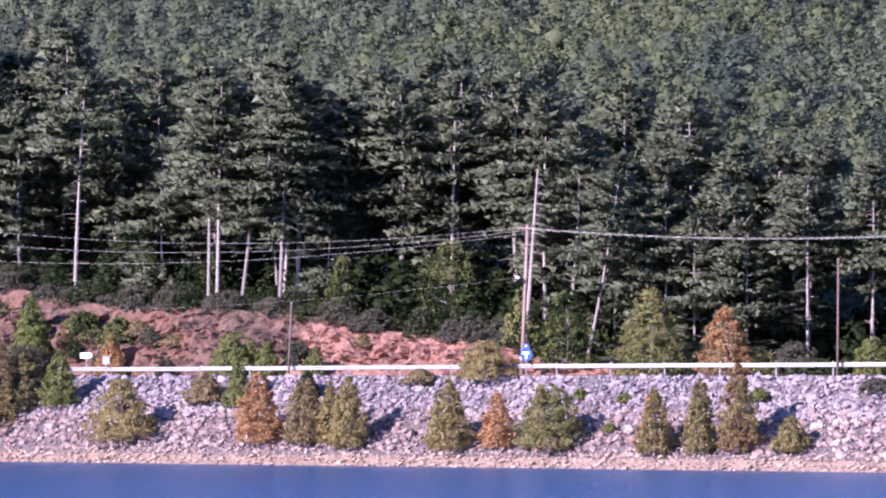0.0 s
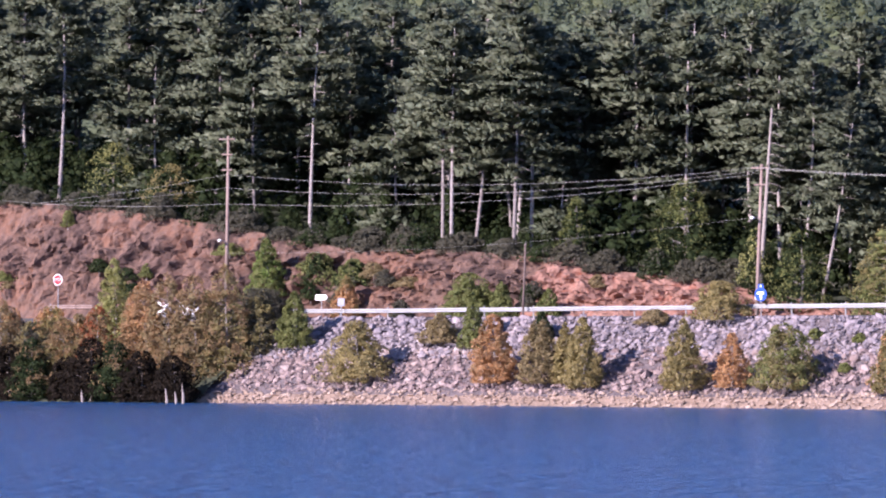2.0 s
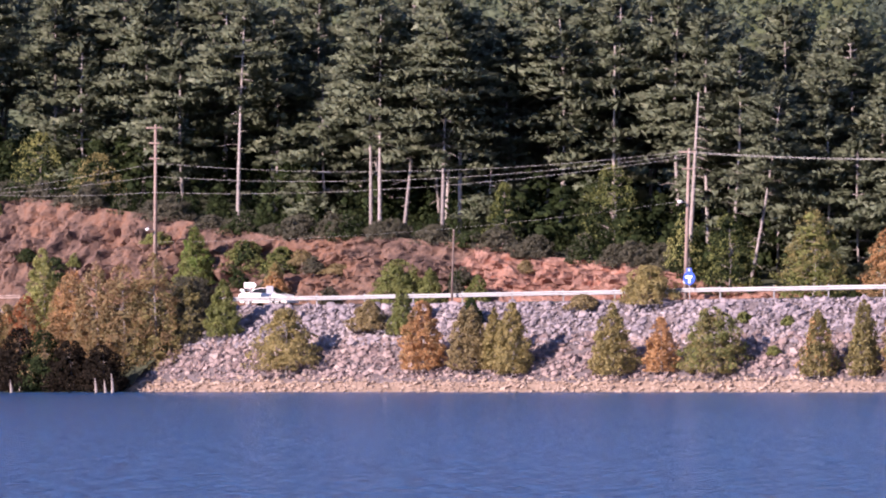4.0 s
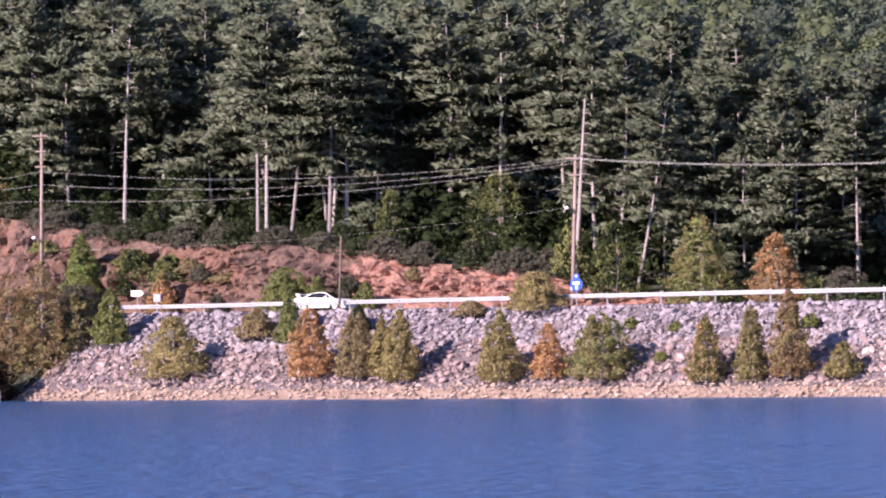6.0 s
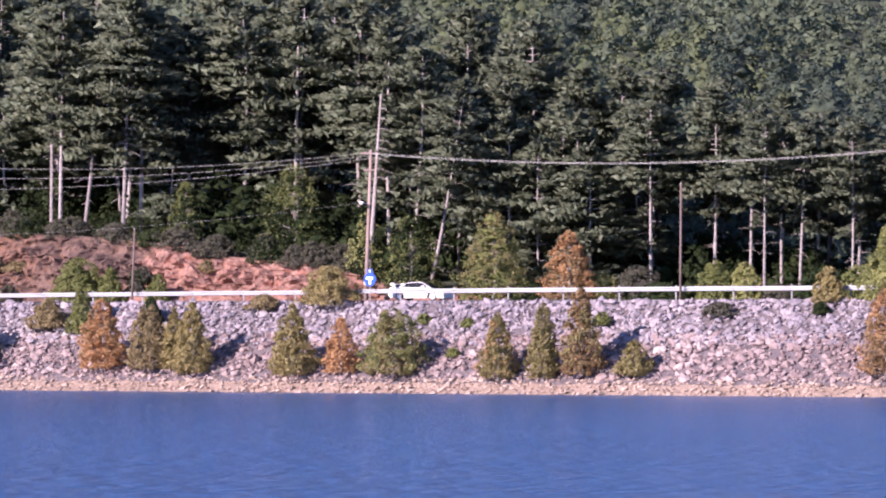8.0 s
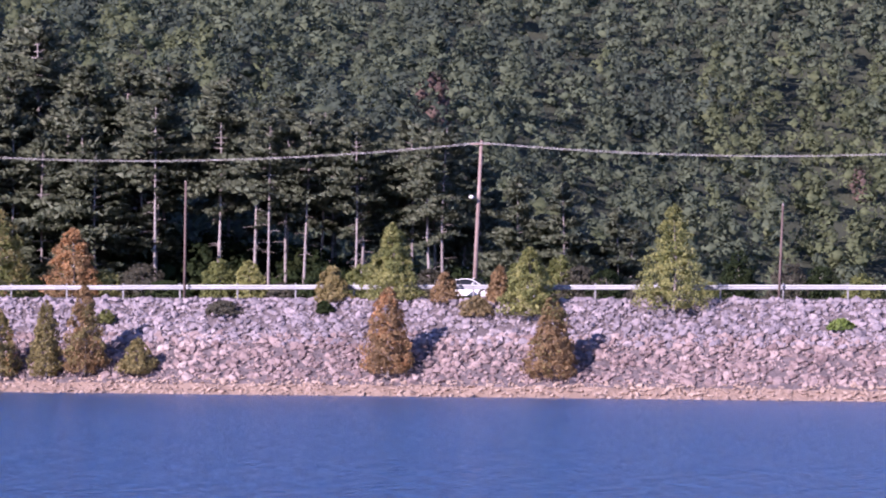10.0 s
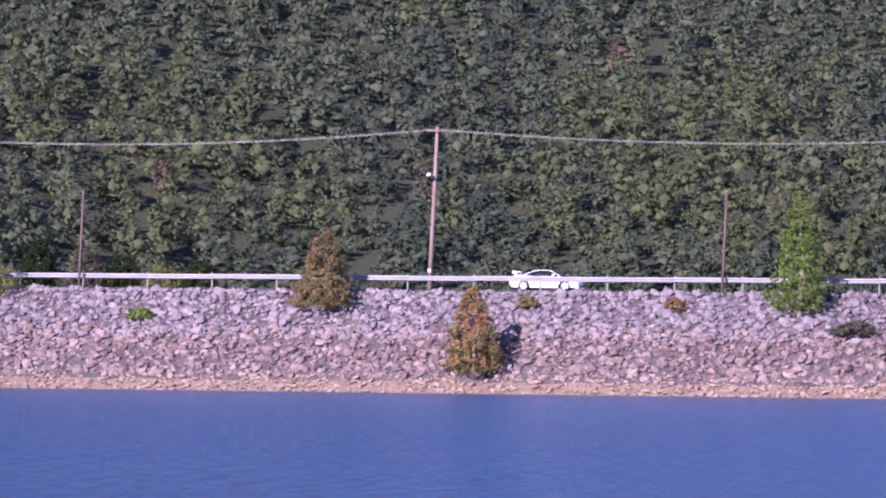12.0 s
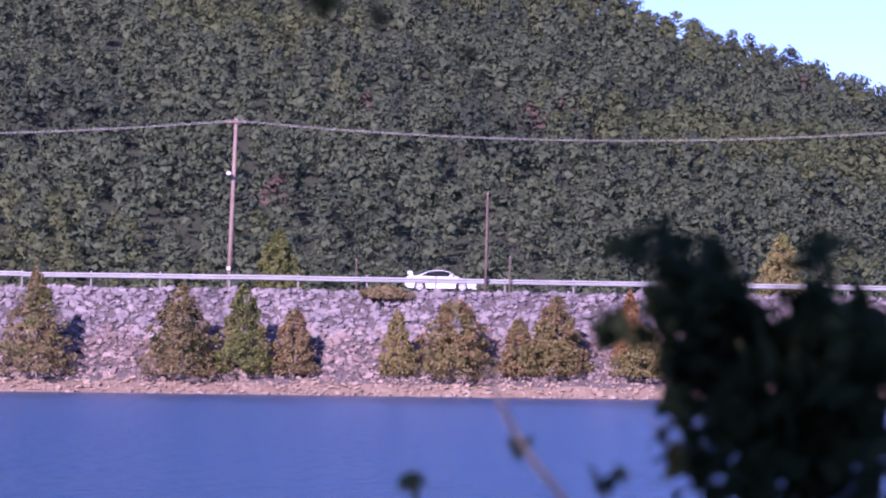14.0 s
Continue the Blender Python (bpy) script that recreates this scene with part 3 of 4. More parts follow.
def shrub(x, y, z, h, w, kind, mixed=None, share=0.0, point=1.0, group="autumn shrubs", density=1.0, where=None):
    rng = np.random.default_rng(int(abs(x * 31 + y * 7 + h * 13)) + 5)
    words = {"yellow": "olive-yellow", "olive": "olive-green", "green": "green", "lime": "yellow-green", "bright": "bright green", "orange": "orange",
             "rust": "rust-brown", "red": "orange-red", "brown": "brownish olive", "sage": "grey-green", "dark": "dark green", "shade_brown": "shade-dark brown"}
    tall = "young tree" if h > 3.2 else "shrub"
    tone = words[kind] + (" and " + words[mixed] if mixed else "")
    place = where or ("among the slope stones" if y < 241 else "beside the guard rail")
    p = root("young_tree" if h > 3.2 else "shrub", pose(x, y, z - 0.1, 0, 0, 0), f"{tone} {tall} {place}", "tree" if h > 3.2 else "shrub", group)
    n = int(min(6800, 1050 + 400 * h * w) * density)
    size = 0.162 if h > 2 else 0.14
    pts = crown_points(n, h, w, rng, point)
    verts, faces = limb([(0, 0, -0.2), (0.03 * h, 0.0, h * 0.4), (0.0, 0, h * 0.92)], [0.05 + 0.012 * h, 0.03 + 0.006 * h, 0.012], 6)
    stems = [(verts, faces)]
    for k in range(int(6 + 3 * h)):
        t, a = rng.uniform(0.06, 0.8), rng.uniform(0, 6.28)
        L = 0.42 * w * (1 - t) ** 0.8
        stems.append(limb([(0, 0, h * t), (L * 0.6 * math.cos(a), L * 0.6 * math.sin(a), h * t + 0.2 * L), (L * math.cos(a), L * math.sin(a), h * t + 0.35 * L)], [0.03, 0.018, 0.006], 4))
    tagged(part_np("stem", *joined(stems), M_BARK, p, "thin brown stems"), kind="stuff")
    pick = np.zeros(n, bool)
    if mixed:
        pick = (np.array([noise.noise(Vector(q) * 0.9 + Vector((x, y, 0))) for q in pts]) * 1.4 + (pts[:, 2] / h - 0.5) * 1.4 + (np.hypot(pts[:, 0], pts[:, 1]) / w - 0.33) * 1.5) + rng.normal(0, 0.35, n) > (0.5 - share) * 1.2
    out = pts - np.array([0, 0, 0.35 * h])
    out /= np.linalg.norm(out, axis=1)[:, None] + 1e-9
    for sel, key in ((~pick, kind), (pick, mixed)):
        if sel.sum() > 3:
            v, f = blades(pts[sel], size, size * 0.75, rng, out[sel], 0.75)
            if key == kind:
                inner = clumps(lambda k: 0.42 * w / h * min(0.6 + 2.4 * k, (1 - k) ** (0.28 + 0.36 * point)), 24, 0.10 * w / h, rng, 0.06, False) * h * 0.96
                v = np.concatenate([v, inner])
                f = np.arange(len(v)).reshape(-1, 3)
            part_np("crown", v, f, LEAVES[key], p, words[key] + " foliage" if mixed else "")
    return p


shrub(-160.9, 234.7, 1.40, 4.4, 4.7, "yellow", point=0.7)
shrub(-168.7, 238.5, 3.74, 4.2, 2.5, "green")
shrub(-157.1, 239.2, 4.14, 2.1, 2.8, "brown", point=0.8)
shrub(-149.9, 234.7, 1.38, 4.8, 3.0, "orange", "rust", 0.2, point=0.6)
shrub(-154.0, 238.6, 3.72, 3.6, 1.8, "green")
shrub(-149.0, 239.4, 4.2, 2.2, 1.7, "dark")
shrub(-146.2, 234.7, 1.37, 4.5, 2.9, "brown", point=0.6)
shrub(-144.4, 234.9, 1.40, 4.2, 1.9, "yellow")
shrub(-142.6, 234.2, 1.07, 4.9, 2.5, "yellow", point=0.8)
shrub(-135.0, 234.1, 1.01, 4.8, 3.0, "yellow", "olive", 0.2)
shrub(-131.6, 234.4, 1.23, 3.8, 2.3, "orange", density=0.7)
shrub(-127.7, 234.3, 1.12, 4.4, 4.1, "olive", "green", 0.4, point=0.5)
shrub(-120.1, 234.0, 0.93, 4.3, 2.4, "olive", "orange", 0.15)
shrub(-116.9, 234.0, 0.93, 4.9, 1.9, "olive", point=0.6)
shrub(-114.4, 234.3, 1.11, 5.7, 2.6, "rust", "olive", 0.4, point=0.9)
shrub(-110.8, 234.4, 1.21, 2.3, 2.4, "olive")
shrub(-136.7, 241.9, 5.70, 2.7, 3.7, "yellow", point=0.4)
shrub(-141.3, 241.2, 5.45, 1.1, 2.1, "brown", point=0.5)
shrub(-94.2, 234.5, 1.24, 5.4, 3.0, "rust", "orange", 0.15, point=0.7)
shrub(-83.6, 234.2, 1.05, 5.0, 2.9, "rust", "olive", 0.1, point=0.7)
shrub(-101.1, 242.2, 5.75, 2.5, 2.2, "yellow")
shrub(-97.0, 242.2, 5.75, 5.1, 3.3, "lime", "green", 0.4)
shrub(-87.3, 240.4, 4.86, 4.4, 3.2, "lime", "green", 0.4)
shrub(-93.5, 242.2, 5.75, 2.0, 1.9, "rust")
shrub(-90.8, 240.5, 4.93, 1.3, 2.2, "brown", point=0.5)
shrub(-89.9, 242.2, 5.75, 2.4, 1.7, "rust")
shrub(-78.2, 240.8, 5.13, 6.7, 4.2, "lime", "green", 0.25)
shrub(-56.4, 240.2, 4.74, 4.9, 3.4, "olive", "rust", 0.45)
shrub(-46.2, 234.1, 1.01, 5.2, 3.1, "olive", "orange", 0.35, point=0.8)
shrub(-28.3, 240.1, 4.69, 7.3, 3.1, "bright", point=0.9)
shrub(-18.4, 233.8, 0.85, 6.3, 4.5, "brown", "green", 0.15, point=1.7)
shrub(-10.3, 233.9, 0.90, 5.4, 4.2, "brown", "dark", 0.25, point=1.0)
shrub(-6.8, 234.1, 1.0, 5.3, 3.2, "green", "olive", 0.2)
shrub(-4.0, 234.3, 1.10, 3.9, 2.4, "brown", "rust", 0.5, point=0.8)
shrub(1.8, 234.2, 1.08, 3.9, 1.9, "yellow", point=0.9)
shrub(5.0, 234.0, 0.92, 4.7, 4.3, "olive", "rust", 0.25, point=0.7)
shrub(8.6, 234.3, 1.16, 3.4, 2.2, "olive", "rust", 0.5, point=0.8)
shrub(10.7, 234.4, 1.18, 4.6, 3.3, "olive", "rust", 0.3, point=0.8)
shrub(15.5, 234.4, 1.22, 3.0, 3.2, "olive")
shrub(14.9, 235.9, 2.10, 4.1, 1.8, "orange")
shrub(20.6, 234.3, 1.1, 4.4, 3.0, "yellow", "lime", 0.3)
shrub(28.0, 234.7, 1.38, 3.6, 2.2, "orange")

# thicket at the far end of the dam
END = "in the shore thicket"
for q in ((-199.5, 233.8, 0.4, 6.0, 4.4, "brown", "dark", 0.3, 0.7), (-195.6, 234.8, 0.7, 6.6, 4.2, "olive", "orange", 0.4, 0.6), (-191.8, 234.5, 0.5, 6.9, 4.6, "brown", "rust", 0.4, 0.6),
          (-188.2, 233.6, 0.5, 5.3, 3.6, "sage", "yellow", 0.2, 0.6), (-185.0, 233.2, 0.5, 5.6, 3.8, "olive", "rust", 0.4, 0.6), (-182.6, 234.0, 0.5, 6.4, 4.0, "rust", "red", 0.2, 0.7),
          (-179.6, 235.5, 0.6, 8.2, 4.0, "rust", "orange", 0.4, 0.8), (-177.2, 235.0, 0.6, 8.6, 4.4, "rust", "brown", 0.4, 0.8), (-173.4, 236.6, 1.2, 8.6, 5.0, "olive", "rust", 0.5, 0.9),
          (-175.2, 235.4, 0.9, 8.3, 4.4, "brown", "rust", 0.5, 0.7), (-181.5, 237.5, 1.8, 6.6, 3.6, "orange", "rust", 0.5, 0.6), (-171.6, 238.4, 2.8, 5.2, 3.0, "sage", "olive", 0.4, 0.6),
          (-176.6, 239.6, 3.4, 4.6, 3.4, "brown", "olive", 0.5, 0.5), (-185.7, 240.0, 3.7, 6.7, 2.8, "lime", None, 0, 0.7), (-203.5, 234.6, 0.3, 7.0, 4.4, "olive", "rust", 0.4, 0.6),
          (-191.0, 239.5, 3.4, 3.6, 3.4, "yellow", "orange", 0.4, 0.5), (-196.0, 240.5, 4.0, 3.0, 3.4, "sage", "orange", 0.3, 0.5), (-187.5, 238.0, 2.4, 4.0, 3.0, "orange", "brown", 0.4, 0.6)):
    shrub(*q, where=END)
shrub(-174.1, 241.3, 5.2, 3.0, 3.8, "sage", None, 0, 0.4, where=END)
# Low front row: the thicket's shaded foot is painted as dark leaf colours.
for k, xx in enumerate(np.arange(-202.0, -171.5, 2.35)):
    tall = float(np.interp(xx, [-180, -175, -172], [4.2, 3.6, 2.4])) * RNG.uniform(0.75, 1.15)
    shrub(xx + RNG.uniform(-0.5, 0.5), 231.0 + RNG.uniform(-0.4, 0.5), 0.0, tall, RNG.uniform(2.6, 3.8), ["shade_brown", "dark", "shade_brown"][k % 3], "rust" if k % 3 == 1 else None, 0.05, 0.5, where=END)
for xx, hh in ((-180.0, 1.5), (-172.7, 1.6), (-171.9, 1.4), (-171.3, 1.9)):
    stump = root("stump", pose(xx, 229.0, -0.6), "bleached dead stump standing at the water's edge", "stump", "shore stumps")
    part_np("trunk", *limb([(0, 0, -0.5), (0.05, 0, hh * 0.5), (-0.06, 0, hh)], [0.13, 0.10, 0.03], 7), M_DEADWOOD, stump)
    part_np("root", *limb([(0.1, 0, 0.3), (0.4, -0.1, 0.15), (0.8, -0.1, -0.2)], [0.06, 0.04, 0.02], 5), M_DEADWOOD, stump)

# bushes behind the road and on the cutting
FAR = "below the red cutting"
shrub(-182.2, 254.0, 7.4, 4.8, 2.8, "green", "bright", 0.3, 0.8, where=FAR)
shrub(-181.2, 252.2, 5.9, 2.5, 3.8, "sage", None, 0, 0.4, where=FAR)
shrub(-173.9, 252.4, 6.0, 3.3, 2.2, "orange", "yellow", 0.3, where=FAR)
shrub(-163.4, 252.8, 6.0, 3.4, 3.9, "green", None, 0, 0.5, where=FAR)
shrub(-160.4, 252.3, 5.9, 2.8, 2.0, "green", None, 0, 0.8, where=FAR)
shrub(-156.4, 252.3, 5.9, 2.3, 1.8, "green", None, 0, 0.8, where=FAR)
shrub(-179.0, 256.0, 8.4, 2.8, 3.4, "dark", "green", 0.4, 0.5, where=FAR)
shrub(-175.5, 255.6, 8.0, 2.6, 3.2, "dark", "green", 0.4, 0.5, where=FAR)
shrub(-169.0, 252.3, 5.9, 1.6, 1.8, "sage", None, 0, 0.5, where=FAR)
ROADSIDE = "at the forest edge"
shrub(-130.4, 253.5, 5.9, 6.5, 4.8, "green", "olive", 0.5, 0.8, where=ROADSIDE)
shrub(-124.2, 252.5, 5.9, 5.0, 3.5, "rust", "orange", 0.5, 0.7, where=ROADSIDE)
shrub(-138.2, 256.0, 6.3, 6.0, 4.2, "dark", "green", 0.5, 0.5, density=0.7, where=ROADSIDE)
shrub(-141.9, 256.4, 8.0, 4.4, 2.6, "dark", "lime", 0.4, 0.5, density=0.6, where=ROADSIDE)
shrub(-151.4, 263.0, 9.5, 7.0, 4.6, "dark", "green", 0.5, 0.5, density=0.6, where=ROADSIDE)
shrub(-158.0, 258.6, 10.2, 4.8, 2.6, "dark", "green", 0.55, 0.6, density=0.6, where=ROADSIDE)
shrub(-203.0, 262.0, 14.4, 6.0, 4.6, "dark", "lime", 0.45, 0.5, density=0.6, where=ROADSIDE)
shrub(-196.5, 261.0, 13.8, 4.6, 4.6, "dark", "yellow", 0.5, 0.5, density=0.6, where=ROADSIDE)
shrub(25.0, 252.2, 5.8, 4.2, 2.7, "yellow", "lime", 0.4, 0.8, where="behind the guard rail")
shrub(-5.3, 252.2, 5.8, 4.1, 2.8, "green", None, 0, 0.9, where="behind the guard rail")
for k in range(40):
    xx = -214 + 2.5 * k + RNG.uniform(-1.2, 1.2)
    if xx > -141:
        break
    shrub(xx, 258.0 + RNG.uniform(-0.3, 0.8), float(cut_top(xx)) - 0.1, RNG.uniform(1.1, 2.4), RNG.uniform(2.2, 3.6), ["sage", "dark", "sage", "sage"][k % 4], "sage", 0.25, 0.35, "heath along the cutting", 0.8, "on the cutting's top")
for k, xx in enumerate(np.arange(-128, -88, 2.6)):
    shrub(xx + RNG.uniform(-0.8, 0.8), 254.6 + RNG.uniform(-0.8, 1.6), 5.9, RNG.uniform(1.3, 3.0), RNG.uniform(2.2, 4.0), ["dark", "green", "lime", "sage"][k % 4], None, 0, 0.45, "undergrowth", 0.8, ROADSIDE)
for k, xx in enumerate(np.arange(-92, -66, 2.4)):
    yy = 253.4 + RNG.uniform(0, 1.4)
    shrub(xx + RNG.uniform(-0.8, 0.8), yy, float(land(xx, yy)), RNG.uniform(2.2, 4.6), RNG.uniform(2.6, 3.8), ["dark", "green", "dark", "sage"][k % 4], None, 0, 0.6, "undergrowth", 0.8, ROADSIDE)
face_rng = np.random.default_rng(17)
for k in range(20):
    xx, up = face_rng.uniform(-208, -150), face_rng.uniform(0.1, 0.85)
    zz = 5.75 + (float(cut_top(xx)) - 5.75) * up ** 0.9
    shrub(xx, 252.3 + 5.2 * up, zz - 0.15, face_rng.uniform(0.7, 1.5), face_rng.uniform(1.0, 2.4), ["sage", "dark", "brown", "green"][k % 4], None, 0, 0.4, "scrub on the cutting", 0.7, "on the cutting's face")
for q in ((-67.3, 239.3, 4.2, 0.7, 1.5, "bright"), (-24.8, 238.4, 3.6, 0.8, 2.9, "sage"), (-107.8, 240.7, 5.0, 0.9, 2.4, "sage"), (-115.5, 239.6, 4.4, 0.9, 1.1, "green"),
          (1.2, 241.6, 5.6, 0.8, 3.2, "brown"), (-44.3, 240.9, 5.1, 0.7, 1.2, "brown"), (-35.5, 240.5, 4.9, 0.8, 1.3, "rust"), (-86.3, 240.9, 5.1, 0.6, 0.8, "green"),
          (-125.0, 239.5, 4.3, 0.6, 0.9, "green"), (-128.5, 239.9, 4.5, 0.7, 1.1, "green"), (-124.4, 236.2, 2.4, 0.6, 0.9, "green"), (-101.0, 240.8, 5.1, 0.8, 1.0, "dark")):
    shrub(*q, None, 0, 0.4, "low plants on the stones")


# ---------------------------------------------------------------- pines
def sprays(at, along, length, width, rng):
    """Flat needle sprays that point along their twig and lie nearly level."""
    n = len(at)
    d = along / (np.linalg.norm(along, axis=1)[:, None] + 1e-9) + 0.38 * rng.normal(size=(n, 3))
    d /= np.linalg.norm(d, axis=1)[:, None] + 1e-9
    s = np.cross(np.array([0, 0, 1.0]) + 0.9 * rng.normal(size=(n, 3)), d)
    s /= np.linalg.norm(s, axis=1)[:, None] + 1e-9
    length = (length * rng.uniform(0.6, 1.35, n))[:, None]
    width = (width * rng.uniform(0.6, 1.35, n))[:, None]
    verts = np.stack([at + s * width - d * length * 0.3, at + d * length * 0.7, at - s * width - d * length * 0.15], 1)
    return verts.reshape(-1, 3), np.arange(3 * n).reshape(n, 3)[:, ::-1]


def pine(name, h, bare, spread, rng, lush=1.0):
    """A tall pine: bent trunk, dead lower branches and layered needle pads."""
    p = root(name, pose(0, 0, 0), "tall grey-green pine with a bare pale trunk at the forest edge", "pine tree", "forest pines")
    zs = np.linspace(-0.6, h, 9)
    bend = rng.uniform(-0.35, 0.35, 2)
    axis = np.stack([bend[0] * np.sin(zs / h * 3.0), bend[1] * np.sin(zs / h * 2.6), zs], 1)
    r = 0.17 * (h / 17)
    part_np("trunk", *limb(axis, np.interp(zs, [0, h], [r, 0.03]), 8), M_BARK, p, "pale grey-brown bark", True)

    def at(z):
        return np.array([np.interp(z, zs, axis[:, 0]), np.interp(z, zs, axis[:, 1]), z])

    dead, pads, alongs, cores, softs = [], [], [], [], []
    for k in range(int(14 * bare / 8)):
        z, a, L = rng.uniform(0.3 * bare, bare * 1.1), rng.uniform(0, 6.28), rng.uniform(0.4, 1.6)
        o = at(z)
        e = o + np.array([L * math.cos(a), L * math.sin(a), rng.uniform(-0.45, 0.1) * L])
        dead.append(limb([o, (o + e) / 2 + [0, 0, 0.08], e], [0.028, 0.017, 0.006], 4))
    tagged(part_np("dead_branch", *joined(dead), M_DEADWOOD, p, "bare dead twigs"), kind="stuff")
    z = bare * 0.75
    sticks = []
    while z < h - 0.2:
        t = max(0.0, (z - bare) / (h - bare))
        sparse = z < bare
        for _ in range(1 if sparse else rng.integers(3, 6)):
            a = rng.uniform(0, 6.28)
            L = spread * (0.45 + 0.65 * math.sin(math.pi * min(1, t * 0.75 + 0.2))) * (1 - t) ** 0.36 * rng.uniform(0.4, 1.25) * (0.6 if sparse else 1.0) + 0.25
            up = (-0.24 + 0.62 * t + rng.uniform(-0.1, 0.1)) * L
            o = at(z)
            d = np.array([math.cos(a), math.sin(a), 0])
            side = np.cross(d, [0, 0, 1.0])
            e = o + d * L + [0, 0, up]
            sticks.append(limb([o, e], [0.035, 0.008], 3))
            n = int((16 + 23 * L) * lush)
            s = rng.uniform(0.28, 1.08, n)
            w = rng.normal(0, 0.19, n) * L * (0.35 + s)
            pads.append(o + d * (s * L)[:, None] + side * w[:, None] + np.stack([0 * s, 0 * s, up * s * (0.5 + 0.5 * s) - 0.10 * np.abs(w) + rng.normal(0.06, 0.10, n)], 1))
            alongs.append(d + side * (w / (0.22 * L))[:, None] * 0.6 + [0, 0, 0.25])
            core = OCT_V * rng.uniform(0.8, 1.2, (6, 1))
            cores.append((o + d * 0.68 * L + [0, 0, 0.55 * up - 0.02] + core[:, :1] * d * 0.36 * L + core[:, 1:2] * side * 0.22 * L + core[:, 2:] * np.array([0, 0, 0.07 + 0.03 * L]), OCT_F))
            softs.append((np.repeat(d * 0.75 + side * (w / (0.3 * L))[:, None] * 0.35 + [0, 0, 0.55] + rng.normal(0, 0.3, (n, 3)), 3, 0), core * 0.4 + d * 0.6 + [0, 0, 0.5]))
        z += rng.uniform(0.36, 0.72)
    tagged(part_np("branchwork", *joined(sticks), M_BARK, p, "thin grey limbs"), kind="stuff")
    part_np("needles", *joined([sprays(np.concatenate(pads), np.concatenate(alongs), 0.60, 0.19, rng), *cores]), M_NEEDLE, p, "dull green needle pads", True,
            np.concatenate([a for a, _ in softs] + [b for _, b in softs]))
    return p


prng = np.random.default_rng(21)
PINES = [pine("pine_tree", 17.5, 7.0, 3.6, prng), pine("pine_tree", 16, 6.0, 3.4, prng), pine("pine_tree", 18, 10.0, 3.3, prng), pine("pine_tree", 13.5, 3.0, 3.0, prng),
         pine("pine_tree", 16.5, 7.5, 3.8, prng), pine("pine_tree", 17, 10.3, 3.2, prng), pine("pine_tree", 11, 1.5, 2.8, prng)]
PLACED = []


def plant(k, x, y, z, size=1.0, lean=0.0, turn=None):
    src, m = PINES[k], pose(x, y, z, 0, lean, 0) @ pose(0, 0, 0, 0, 0, RNG.uniform(0, 360) if turn is None else turn) @ Matrix.Diagonal((size, size, size, 1))
    PLACED.append((x, y))
    if k not in USED:
        USED.add(k)
        src.matrix_basis = m
        return src
    t = copy_thing(src, m)
    t.scale = (size, size, size)
    return t


USED = set()
for k, x, y, size, lean in ((2, -206.7, 260, 1.0, 0), (0, -216.5, 268, 1.0, 0), (5, -183.9, 262, 1.0, 3), (5, -169.8, 259, 0.95, -1), (5, -168.7, 258.5, 1.0, 1), (4, -167.6, 260, 0.95, 4),
                            (0, -163.6, 259, 1.0, 2), (2, -163.0, 260.5, 0.95, 1), (6, -161.6, 262, 0.8, 4), (4, -157.2, 265, 1.05, 0), (0, -153.2, 267, 1.05, 1), (1, -160.8, 264, 1.0, 1), (4, -148.6, 268, 1.12, 0), (0, -145.2, 266, 1.0, 0),
                            (1, -150.4, 272, 1.1, 0), (2, -141.4, 262, 0.9, 3), (5, -137.1, 256.5, 0.85, 11), (3, -138.6, 264, 1.05, 0), (6, -144.6, 268, 1.1, 0), (3, -154.5, 268, 1.0, 0),
                            (3, -190.5, 264, 1.0, 0), (6, -178.5, 266, 1.1, 0), (1, -174.2, 267, 1.0, 0), (1, -195.8, 266, 1.0, 0), (6, -200.8, 265, 1.1, 0)):
    plant(k, x, y, float(land(x, y)) - 0.1, size, lean)
for k, x, y, size, lean in ((5, -121.6, 260, 0.80, 0), (5, -122.6, 262, 0.78, 1), (5, -119.5, 266, 0.82, 0), (5, -115.1, 262, 0.80, 1), (5, -112.3, 258, 0.74, 0.5), (5, -113.6, 264, 0.82, 1),
                            (5, -110.2, 259, 0.75, 2), (5, -106.4, 259, 0.72, 0), (5, -107.3, 262, 0.78, 1), (2, -99.5, 257.5, 0.7, 1), (2, -117.8, 262, 0.80, 0), (3, -134.1, 261, 0.85, 0),
                            (2, -104.0, 263, 0.78, 0), (2, -101.6, 261, 0.74, -1), (2, -109.0, 267, 0.8, 0), (2, -116.4, 270, 0.85, 1),
                            (1, -128.8, 262, 0.85, -1), (3, -131.5, 266, 0.95, 0), (3, -132.4, 259.5, 0.95, 0), (6, -129.6, 259, 1.0, 0), (3, -127.2, 260, 0.95, 0), (6, -125.4, 258.5, 0.9, 0), (3, -123.8, 263, 1.0, 0), (3, -95.0, 259.5, 0.75, 0), (3, -91.8, 259, 0.72, 0), (3, -89.0, 262, 0.7, 0)):
    plant(k, x, y, float(land(x, y)) - 0.1, size, lean)
